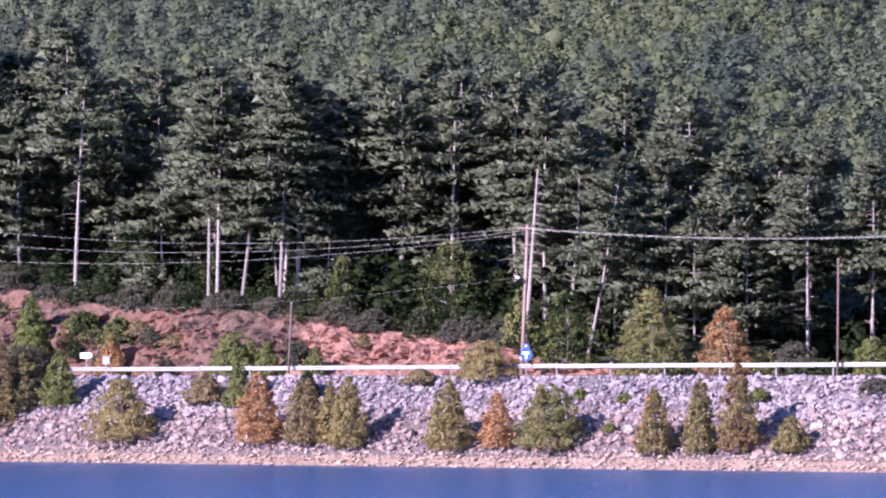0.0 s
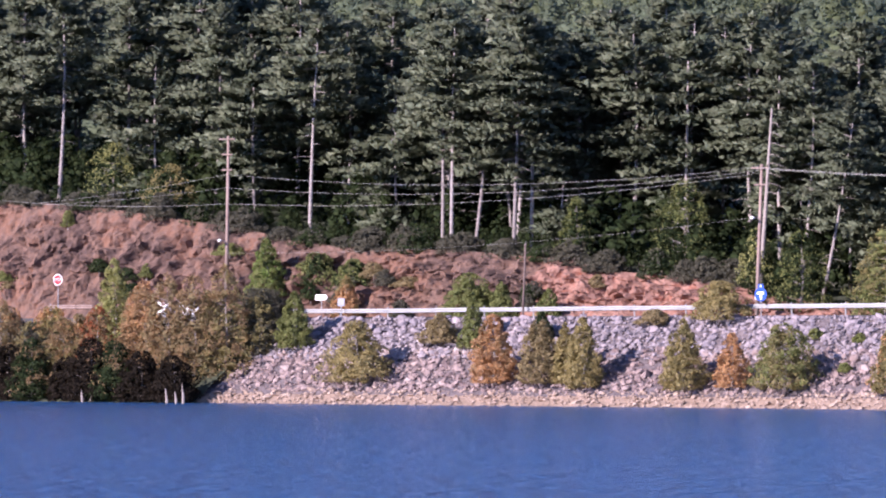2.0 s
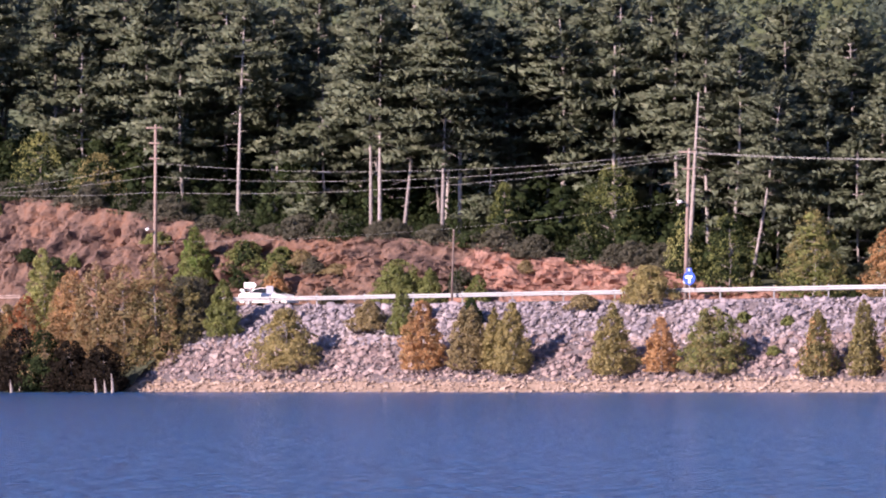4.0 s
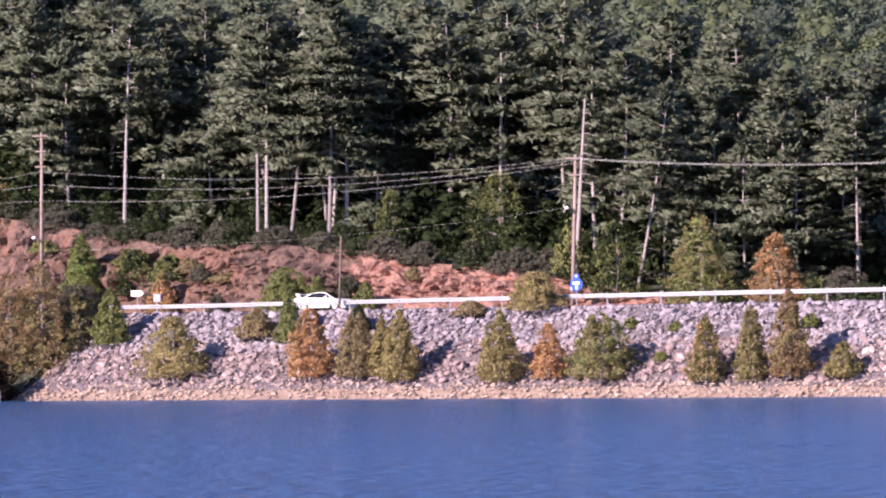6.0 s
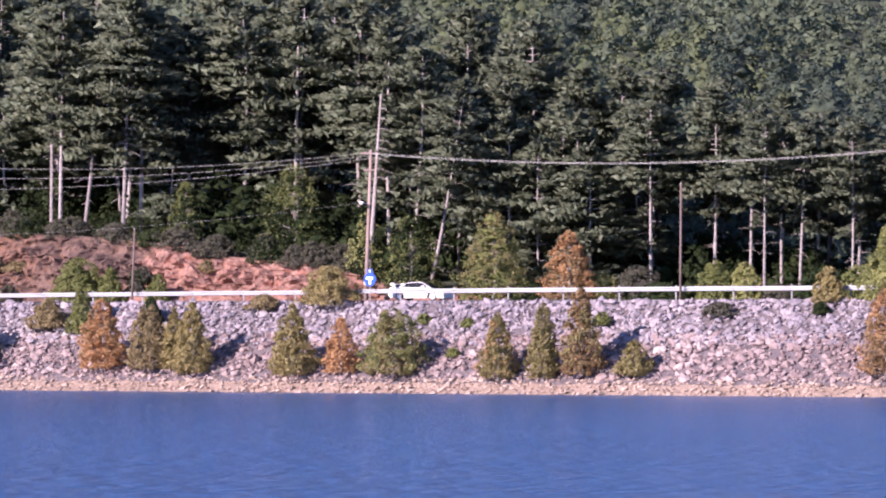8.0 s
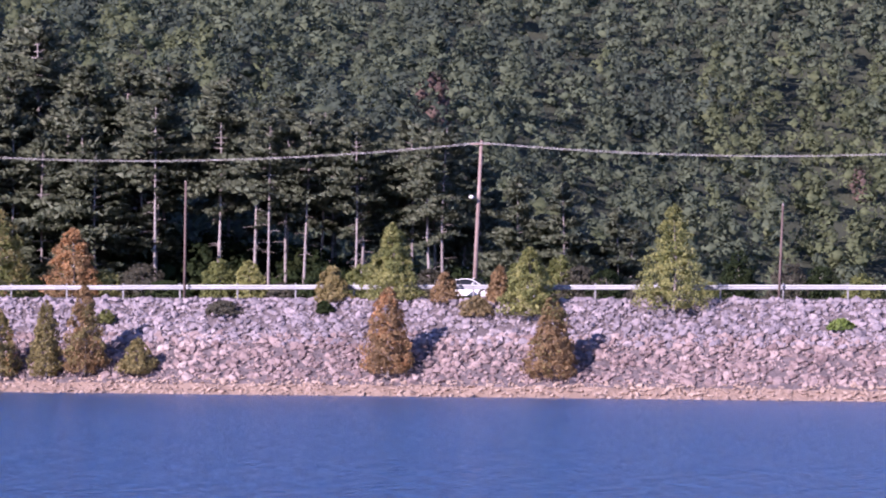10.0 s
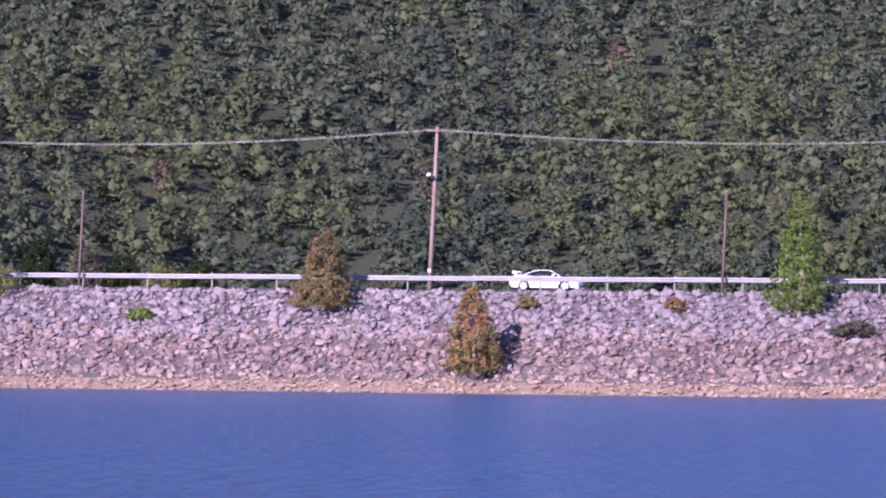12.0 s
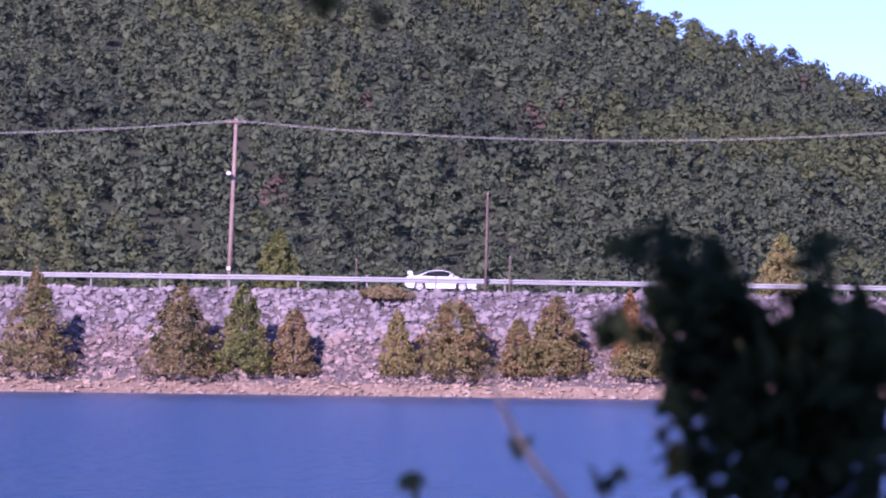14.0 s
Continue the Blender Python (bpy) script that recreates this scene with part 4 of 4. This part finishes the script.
for _ in range(900):
    y = 266 + 22 * RNG.uniform() ** 1.2
    x = RNG.uniform(-1.03, -0.335) * y + RNG.uniform(-4, 4)
    if x > -88 or len(PLACED) > 158:
        continue
    if min((x - a) ** 2 + (y - b) ** 2 for a, b in PLACED) < 3.1 ** 2:
        continue
    tall = float(np.interp(x, [-200, -140, -120, -88], [1.0, 0.95, 0.80, 0.72]))
    plant(int(RNG.choice([2, 5])) if x > -128 else int(RNG.integers(0, 6)), x, y, float(land(x, y)) - 0.1, tall * RNG.uniform(0.85, 1.12), RNG.uniform(-1.5, 1.5))

# a leafless dead pine over the forest edge
dead_pine = root("dead_pine", pose(-152.6, 265, float(land(-152.6, 265))), "bare bleached dead pine trunk among green pines", "dead tree")
part_np("trunk", *limb([(0, 0, -0.5), (0.1, 0, 7), (0.25, 0, 15.0)], [0.16, 0.12, 0.07], 8), M_DEADWOOD, dead_pine, smooth=True)
for twig in [limb([(0.15, 0, z), (0.15 + s * 0.5, 0.2, z + 0.05), (0.15 + s * L, 0.3, z - 0.1)], [0.03, 0.02, 0.006], 4)
         for z, s, L in ((5.5, 1, 1.2), (7.6, -1, 0.9), (8.3, 1, 1.5), (9.3, -1, 0.7), (10.6, 1, 1.4), (12.0, -1, 0.8), (13.4, 1, 0.7))]:
    part_np("dead_branch", *twig, M_DEADWOOD, dead_pine)
snag = root("dead_pine", pose(-141.6, 256, 6.4), "bare bleached dead pine trunk beside the power pole", "dead tree")
part_np("trunk", *limb([(0, 0, -0.5), (0.6, 0, 7), (1.1, 0, 14.2)], [0.19, 0.15, 0.07], 8), M_DEADWOOD, snag, smooth=True)
for twig in [limb([(0.08 * z, 0, z), (0.08 * z + 0.5, -0.2, z - 0.05), (0.08 * z + L, -0.3, z - 0.35)], [0.03, 0.02, 0.006], 4)
         for z, L in ((7.5, 0.9), (8.4, 1.3), (9.0, 1.5), (9.7, 1.2), (10.4, 1.6), (11.0, 1.3), (11.8, 1.4), (12.5, 1.0), (13.2, 0.8))]:
    part_np("dead_branch", *twig, M_DEADWOOD, snag)


# ---------------------------------------------------------------- wooded hillside
def hill_tree(rng, wide, lumps, tufts, size, low):
    """A distant tree one unit high: its crown alone, as leafy lumps with loose tufts over them."""
    t = np.append(low + (0.86 - low) * (np.arange(lumps - 1) + rng.uniform(0, 1, lumps - 1)) / (lumps - 1), 0.90)
    a = np.arange(lumps) * 2.4 + rng.uniform(-0.5, 0.5, lumps)
    R = wide * np.sqrt(1 - t) * rng.uniform(0.45, 0.85, lumps)
    R[-1] = 0
    at = np.stack([R * np.cos(a), R * np.sin(a), t], 1)
    r = wide * (0.30 + 0.34 * (1 - t)) * rng.uniform(0.8, 1.25, lumps)
    round_ = np.stack([r, r, r * 1.5], 1)
    pieces = [(c + OCT_V * rng.uniform(0.4, 0.75, (6, 1)) * q, OCT_F) for c, q in zip(at, round_)]
    normals = [OCT_V * 0.6 + (c - [0, 0, 0.45]) / wide * 0.45 + [0, 0, 0.35] for c in at]
    pick = rng.integers(0, lumps, tufts)
    way = rng.normal(size=(tufts, 3)) + [0, 0, 0.5]
    way /= np.linalg.norm(way, axis=1)[:, None]
    spot = at[pick] + way * round_[pick] * rng.uniform(0.75, 1.25, (tufts, 1))
    tuft, f = blades(spot, size, size * 0.6, rng, way, 0.45)
    stretch = np.repeat(spot, 3, 0)
    pieces.append((stretch + (tuft - stretch) * [1, 1, 1.8], f))
    soft = 0.6 * way + (spot - [0, 0, 0.45]) / wide * 0.5 + [0, 0, 0.35] + rng.normal(0, 0.12, (tufts, 3))
    normals.append(np.repeat(soft, 3, 0))
    return *joined(pieces), np.concatenate(normals)


def hillside():
    rng = np.random.default_rng(3)
    pts = []
    for r in np.arange(262, 940, 7.0):
        step = 4.9 / r
        az = np.arange(math.radians(-42), math.radians(9.5), step)
        az = az + rng.uniform(-0.45, 0.45, len(az)) * step
        rr = r + rng.uniform(-4.5, 4.5, len(az))
        pts.append(np.stack([rr * np.sin(az), rr * np.cos(az)], 1))
    pts = np.concatenate(pts)
    edge = np.interp(pts[:, 0], [-400, -100, -80, -60, 400], [288, 288, 282, 282, 282])
    away = np.hypot(pts[:, 0], pts[:, 1]) < 35 + np.interp(np.degrees(np.arctan2(pts[:, 0], pts[:, 1])), [-60, -15, 0, 40], [680, 720, 900, 900])
    beyond = (np.hypot(pts[:, 0], pts[:, 1]) > 455) | (np.degrees(np.arctan2(pts[:, 0], pts[:, 1])) < -14.2 - 5.0 * np.clip((np.hypot(pts[:, 0], pts[:, 1]) - 310) / 140, 0, 1))
    pts = pts[(pts[:, 1] > edge) & away & beyond]
    # Added undergrowth whose dark leaf colour stands in for the forest's inner shade.
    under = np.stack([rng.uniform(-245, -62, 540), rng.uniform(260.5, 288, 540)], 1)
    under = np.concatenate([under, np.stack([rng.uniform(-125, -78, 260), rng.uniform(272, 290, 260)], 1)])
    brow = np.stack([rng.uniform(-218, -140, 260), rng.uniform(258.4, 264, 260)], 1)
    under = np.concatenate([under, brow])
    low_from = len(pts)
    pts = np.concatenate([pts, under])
    z = land(pts[:, 0], pts[:, 1])
    size = rng.uniform(4.4, 8.8, len(pts))
    size[low_from:] = rng.uniform(2.5, 5.5, len(under))
    size[-len(brow):] = rng.uniform(0.9, 2.0, len(brow))
    shapes = [hill_tree(rng, 0.24 if k > 3 else 0.20, 7, 180, 0.049, 0.16) for k in range(6)]
    far = [hill_tree(rng, 0.24 if k > 3 else 0.20, 6, 160, 0.052, 0.28) for k in range(6)]
    close = [hill_tree(rng, 0.24 if k > 3 else 0.20, 16, 480, 0.042, 0.05) for k in range(6)]
    patch = np.array([noise.noise(Vector((x * 0.018, y * 0.012, 4.0))) for x, y in pts])
    light = (patch + rng.normal(0, 0.16, len(pts))) > 0.30
    browned = (rng.uniform(0, 1, len(pts)) < 0.007) & (np.hypot(pts[:, 0], pts[:, 1]) > 470)
    light &= ~browned
    gloom = np.array([noise.noise(Vector((x * 0.03, y * 0.02, 9.0))) for x, y in pts]) + rng.normal(0, 0.2, len(pts)) > 0.27
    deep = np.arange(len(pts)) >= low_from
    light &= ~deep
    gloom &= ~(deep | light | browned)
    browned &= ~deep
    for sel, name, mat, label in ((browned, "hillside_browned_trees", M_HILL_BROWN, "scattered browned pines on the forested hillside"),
                                  (deep, "forest_understory", LEAVES["dark"], "undergrowth beneath the tall pines, forest shade in its dark green"),
                                  (gloom, "hillside_dark_pines", M_HILL_DARK, "scattered darker pines on the forested hillside, haze in their blue tone"),
                                  (~light & ~browned & ~deep & ~gloom, "hillside_forest", M_HILL, "dense dark green pine forest covering the hillside, haze in its tone"),
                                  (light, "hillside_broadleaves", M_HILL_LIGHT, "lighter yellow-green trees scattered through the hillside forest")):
        p, zz, hh = pts[sel], z[sel], size[sel]
        pieces, normals = [], []
        kinds = rng.integers(0, 4, len(p)) if "pines" in name or name == "hillside_forest" else rng.integers(3, 6, len(p))
        for (x, y), g, k, h in zip(p, zz, kinds, hh):
            c, s = math.cos(rng.uniform(0, 6.28)), 0
            s = math.sqrt(1 - c * c)
            w = h * rng.uniform(1.75, 2.4)
            away = math.hypot(x, y)
            b, f, q = (close if away < 430 and x > -100 and name != "forest_understory" else (far if away > 560 else shapes))[k]
            normals.append(np.stack([q[:, 0] * c - q[:, 1] * s, q[:, 0] * s + q[:, 1] * c, q[:, 2]], 1))
            pieces.append((np.stack([x + w * (b[:, 0] * c - b[:, 1] * s), y + w * (b[:, 0] * s + b[:, 1] * c), g - 0.3 + h * b[:, 2]], 1), f))
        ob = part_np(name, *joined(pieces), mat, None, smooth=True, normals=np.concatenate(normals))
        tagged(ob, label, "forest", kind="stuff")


hillside()


# ---------------------------------------------------------------- white car
def car():
    c = root("car", pose(-192, 245.6, 6.02), "white two-door sports coupe with a large rear wing", "car")
    # side outline of the body, front towards +x
    body = [(-2.22, 0.36), (-2.27, 0.55), (-2.24, 0.80), (-2.10, 0.93), (-1.75, 0.97), (-1.25, 0.98), (-0.6, 0.93), (0.3, 0.92), (0.95, 0.90), (1.55, 0.80), (2.05, 0.66), (2.24, 0.52), (2.27, 0.38), (2.18, 0.24),
            (1.78, 0.20), (1.72, 0.46), (1.55, 0.62), (1.36, 0.67), (1.17, 0.62), (1.00, 0.46), (0.94, 0.20), (-0.92, 0.20), (-0.98, 0.46), (-1.15, 0.62), (-1.34, 0.67), (-1.53, 0.62), (-1.70, 0.46), (-1.76, 0.20), (-2.1, 0.22)]
    bm = bmesh.new()
    rows = []
    for y, k in ((-0.88, 0.965), (-0.80, 1.0), (0.80, 1.0), (0.88, 0.965)):
        rows.append([bm.verts.new((a * k, y, 0.2 + (b - 0.2) * (k if b > 0.6 else 1))) for a, b in body])
    n = len(body)
    for r0, r1 in zip(rows, rows[1:]):
        for i in range(n):
            bm.faces.new((r0[i], r0[(i + 1) % n], r1[(i + 1) % n], r1[i]))
    bm.faces.new(rows[0][::-1])
    bm.faces.new(rows[-1])
    bmesh.ops.recalc_face_normals(bm, faces=bm.faces)
    shell = part("body", bm, M_WHITE, c, "white painted body")

    def cabin(ring, half0, half1, z0, z1):
        b = bmesh.new()
        lo, hi = [], []
        for y in (-1, 1):
            row = [b.verts.new((x, y * (half0 + (half1 - half0) * (z - z0) / (z1 - z0)), z)) for x, z in ring]
            lo.append(row)
        k = len(ring)
        for i in range(k):
            b.faces.new((lo[0][i], lo[0][(i + 1) % k], lo[1][(i + 1) % k], lo[1][i]))
        b.faces.new(lo[0][::-1])
        b.faces.new(lo[1])
        bmesh.ops.recalc_face_normals(b, faces=b.faces)
        return b

    part("roof", cabin([(-1.55, 0.93), (-0.75, 1.27), (-0.35, 1.33), (0.15, 1.33), (0.42, 1.27), (1.12, 0.89)], 0.76, 0.58, 0.9, 1.33), M_WHITE, c, "white roof and pillars")
    for y in (-1, 1):
        b = bmesh.new()
        ring = [(-1.34, 0.95), (-0.76, 1.235), (-0.34, 1.295), (0.15, 1.295), (0.41, 1.24), (0.99, 0.925)]
        for dy in (0.0, 0.02):
            for x, z in ring:
                b.verts.new((x, y * (0.752 - 0.18 * (z - 0.9) / 0.43 + dy), z))
        b.verts.ensure_lookup_table()
        k = len(ring)
        for i in range(k):
            j = (i + 1) % k
            b.faces.new((b.verts[i], b.verts[j], b.verts[k + j], b.verts[k + i]))
        b.faces.new([b.verts[k + i] for i in range(k)])
        bmesh.ops.recalc_face_normals(b, faces=b.faces)
        part("side_window", b, M_GLASS, c, "dark side window")
        b = bmesh.new()
        add_box(b, (0.05, 0.03, 0.36), (-0.38, y * 0.712, 1.10), pose(0, 0, 0, y * 22, -8, 0))
        part("pillar", b, M_DARK, c)
        b = bmesh.new()
        add_box(b, (0.20, 0.14, 0.13), (0.62, y * 0.93, 0.99), bevel=0.03)
        part("wing_mirror", b, M_WHITE, c)
        b = bmesh.new()
        add_box(b, (0.22, 0.02, 0.12), (2.10, y * 0.62, 0.60), pose(0, 0, 0, 0, 25, -y * 20))
        part("headlight", b, M_LAMP, c, "clear headlight")
        b = bmesh.new()
        add_box(b, (0.05, 0.42, 0.13), (-2.25, y * 0.58, 0.72))
        part("tail_light", b, M_REDLENS, c, "red tail light")
        b = bmesh.new()
        add_box(b, (1.85, 0.03, 0.10), (0.0, y * 0.885, 0.24), bevel=0.01)
        part("side_skirt", b, M_WHITE, c)
        b = bmesh.new()
        add_box(b, (0.012, 0.012, 0.52), (-0.52, y * 0.875, 0.64))
        add_box(b, (0.012, 0.012, 0.45), (0.80, y * 0.875, 0.64))
        part("door_gap", b, M_DARK, c)
        for x in (-1.34, 1.36):
            b = bmesh.new()
            bmesh.ops.create_cone(b, cap_ends=True, segments=24, radius1=0.315, radius2=0.315, depth=0.21, matrix=pose(0, 0, 0, 90, 0, 0))
            bmesh.ops.bevel(b, geom=[e for e in b.edges if e.calc_face_angle(0) > 1], offset=0.03, segments=2, affect="EDGES")
            tyre = part("wheel", b, M_DARK, c, "black tyre with alloy rim")
            tyre.location = (x, y * 0.76, 0.315)
            b = bmesh.new()
            bmesh.ops.create_cone(b, cap_ends=True, segments=20, radius1=0.235, radius2=0.235, depth=0.02, matrix=pose(0, y * 0.108, 0, 90, 0, 0))
            part("rim", b, M_RIM, tyre, "silver rim")
            for k in range(5):
                b = bmesh.new()
                add_box(b, (0.06, 0.012, 0.10), (0.15 * math.sin(k * 1.2566), y * 0.122, 0.15 * math.cos(k * 1.2566)), pose(0, 0, 0, 0, math.degrees(k * 1.2566), 0))
                part("spoke_gap", b, M_DARK, tyre)
            WHEELS.append(tyre)
        b = bmesh.new()
        add_box(b, (0.22, 0.035, 0.30), (-1.86, y * 0.66, 1.04), pose(0, 0, 0, 0, 14, 0), 0.01)
        part("wing_strut", b, M_WHITE, c)
    b = bmesh.new()
    add_box(b, (0.30, 1.56, 0.04), (-1.93, 0, 1.19), pose(0, 0, 0, 0, 6, 0), 0.015)
    part("rear_wing", b, M_WHITE, c, "large white rear wing")
    for y in (-0.81, 0.81):
        b = bmesh.new()
        add_box(b, (0.30, 0.02, 0.17), (-1.93, y * 0.97, 1.17), pose(0, 0, 0, 0, 6, 0), 0.008)
        part("wing_end_plate", b, M_WHITE, c)
    b = bmesh.new()
    add_box(b, (0.9, 1.10, 0.02), (0.80, 0, 1.11), pose(0, 0, 0, 0, 29.5, 0))
    part("windscreen", b, M_GLASS, c, "dark windscreen")
    b = bmesh.new()
    add_box(b, (0.80, 1.05, 0.02), (-1.16, 0, 1.115), pose(0, 0, 0, 0, -23, 0))
    part("rear_window", b, M_GLASS, c, "dark rear window")
    b = bmesh.new()
    add_box(b, (0.30, 1.66, 0.10), (2.12, 0, 0.20), bevel=0.03)
    part("front_lip", b, M_WHITE, c)
    for ob in c.children_recursive:
        ob.data.transform(Matrix.Diagonal((CAR_SIZE, CAR_SIZE, CAR_SIZE, 1)))
        ob.location = ob.location * CAR_SIZE
    return c


WHEELS = []
CAR_SIZE = 0.93
CAR = car()


# ---------------------------------------------------------------- leaves close to the camera
def near_branch():
    rng = np.random.default_rng(11)
    p = root("near_shrub", pose(0.95, 4.0, 0.75), "dark leafy shrub unseen on the near bank, added for shade", "shrub")
    clumps = ((-0.55, 1.89, 0.11, 0.11, 540), (-0.62, 1.99, 0.05, 0.055, 150), (-0.49, 1.965, 0.055, 0.045, 150), (-0.665, 2.045, 0.05, 0.02, 26), (-0.695, 1.965, 0.03, 0.018, 22),
              (-0.45, 1.86, 0.07, 0.10, 240), (-0.60, 1.83, 0.09, 0.045, 30), (-0.61, 1.96, 0.05, 0.06, 150), (-0.42, 1.72, 0.16, 0.10, 80), (-0.70, 1.82, 0.02, 0.012, 6), (-0.89, 1.815, 0.010, 0.006, 3), (-0.50, 2.04, 0.03, 0.02, 14), (-0.985, 2.275, 0.014, 0.007, 8))
    hub = np.array([-0.38, 0.0, 1.55])
    stems = [limb([(0, 0, -0.3), (-0.05, 0, 0.5), (-0.2, 0, 1.1), hub], [0.03, 0.024, 0.016, 0.009], 6)]
    pts = []
    for cx, cz, rx, rz, n in clumps:
        c = np.array([cx, 0, cz])
        thick = 1.0 if n > 60 else 0.2
        stems.append(limb([hub, (hub + c) / 2 + rng.normal(0, 0.012, 3), c], [0.006 * thick, 0.004 * thick, 0.0015 * thick], 5))
        q = rng.normal(0, 1, (n, 3))
        q *= (rng.uniform(0, 1, n) ** 0.4 / np.linalg.norm(q, axis=1))[:, None]
        pts.append(c + q * [rx, 0.12, rz])
    # a bare twig reaching to one side, its sunlit look put into pale wood
    twig = limb([hub, (-0.66, 0.02, 1.70), (-0.78, 0.05, 1.845), (-0.805, 0.05, 1.89), (-0.82, 0.05, 1.93)], [0.006, 0.005, 0.004, 0.003, 0.001], 5)
    part_np("sunlit_twig", *twig, M_DEADWOOD, p, "bare pale twig")
    pts.append(np.array([[-0.80, 0.05, 1.88], [-0.785, 0.05, 1.85], [-0.83, 0.05, 2.20], [-0.84, 0.05, 2.23], [-0.925, 0.05, 2.26], [-0.93, 0.05, 2.27]]))
    stems.append(limb([hub, (-0.62, 0.04, 1.98), (-0.80, 0.05, 2.16), (-0.93, 0.05, 2.27)], [0.0012, 0.0005, 0.0004, 0.0004], 4))
    tagged(part_np("stem", *joined(stems), M_TIMBER, p, "thin dark stems"), kind="stuff")
    v, f = blades(np.concatenate(pts), 0.036, 0.022, rng, rng.normal(size=(sum(len(q) for q in pts), 3)), 0.2)
    part_np("leaves", v, f, LEAVES["dark"], p, "dark green leaves")
    return p


near_branch()
# an unseen tree added on the near bank to keep that shrub in shade
shrub(-3.2, -5.2, 1.4, 10.5, 5.0, "dark", None, 0, 0.4, "near bank", 1.8, "unseen on the near bank, added for shade")


# ---------------------------------------------------------------- stones of the dam slope and of the shore
def stone_shape(rng, flat=0.75):
    v = ICO_V * rng.uniform(0.72, 1.22, (len(ICO_V), 1)) + rng.normal(0, 0.07, ICO_V.shape)
    v = np.clip(v, -0.70, 0.72) * np.array([1.15, 0.95, flat])
    return v


def turned(v, rng):
    q = Euler(rng.uniform(-0.6, 0.6, 2).tolist() + [rng.uniform(0, 6.28)]).to_matrix()
    return v @ np.array(q).T


def slope_z(y):
    return np.interp(y, [232, 234, 242, 243.2], [0.0, 0.85, 5.78, 5.95])


def stones(name, count, y0, y1, size, flat, mat, label, seed, near=None):
    rng = np.random.default_rng(seed)
    shapes = [stone_shape(rng, flat) for _ in range(14)]
    holder = root(name, pose(0, 0, 0), label, "stones", kind="structure")
    meshes = [mesh_of("stone", s, ICO_F, mat) for s in shapes] if near else []
    verts, faces, k, singles = [], [], 0, 0
    for _ in range(count):
        x, y = rng.uniform(-172, 62), rng.uniform(y0, y1)
        r = min(size * rng.lognormal(0, 0.48), size * 2.6)
        z = float(slope_z(y)) + r * 0.10
        i = rng.integers(0, 14)
        if near and near[0] < x < near[1] and singles < 300:
            ob = attach(new("stone", meshes[i]), holder)
            ob.matrix_basis = pose(x, y, z, *rng.uniform(-34, 34, 2), rng.uniform(0, 360)) @ Matrix.Diagonal((r, r, r, 1))
            singles += 1
            continue
        v = turned(shapes[i], rng) * r * rng.uniform(0.8, 1.2, 3) + [x, y, z]
        verts.append(v)
        faces.append(ICO_F + k)
        k += len(v)
    tagged(part_np("loose_stone", np.concatenate(verts), np.concatenate(faces), mat, holder), kind="stuff")


stones("riprap", 17500, 237.6, 242.6, 0.162, 0.72, M_STONE, "angular violet-grey stones covering the dam slope", 5, (-10.3, -7.9))
stones("riprap", 15000, 234.0, 238.6, 0.166, 0.72, M_STONE_WARM, "angular pinkish-brown stones on the foot of the dam slope", 8, (-10.3, -7.9))
stones("shore_stones", 7000, 231.9, 234.3, 0.115, 0.5, M_BEACH, "pale tan washed stones along the waterline", 6, (-14.0, -1.0))


# pale boulders along the verge under the stop sign
brng = np.random.default_rng(31)
for k in range(16):
    r = brng.uniform(0.16, 0.34)
    boulder = part_np("boulder", stone_shape(brng, 0.8) * r, ICO_F, M_BEACH, None)
    boulder.matrix_basis = pose(-194.6 + 0.33 * k + brng.uniform(-0.15, 0.15), 243.0 + brng.uniform(-0.5, 0.5), 5.62 + r * 0.5, 0, 0, brng.uniform(0, 360))
    tagged(boulder, "pale angular boulder on the road verge", "boulder", "verge boulders")


# ---------------------------------------------------------------- what moves
def motions():
    rows = [(0, -186.5), (1.6, -186.4), (2.0, -185.6), (2.5, -182.2), (3.2, -177.0), (4.3, -170.0), (5.3, -163.3), (6.0, -157.6), (6.5, -153.2), (7.2, -144.8), (8.3, -129.0), (9.3, -109.8), (9.8, -99.5), (10.5, -84.0),
            (11, -71.9), (11.5, -59.0), (12, -46.1), (12.5, -33.3), (13, -20.6), (13.5, -8.7), (14, 2.3)]
    walk(CAR, [(t, pose(x + 2.06, 245.6, 6.02)) for t, x in rows])
    # the wheels roll along, at most 80 degrees from row to row
    at = [0.0, 1.6] + [1.6 + k / 30 for k in range(1, 373)]
    gone = np.interp(at, [t for t, _ in rows], [x for _, x in rows])
    turn = np.concatenate([[0], np.cumsum(np.minimum(np.diff(gone) / (0.315 * CAR_SIZE), radians(80)))])
    for w in WHEELS:
        x, y, z = w.location
        walk(w, [(t, pose(x, y, z, 0, math.degrees(a), 0)) for t, a in zip(at, turn)])


motions()
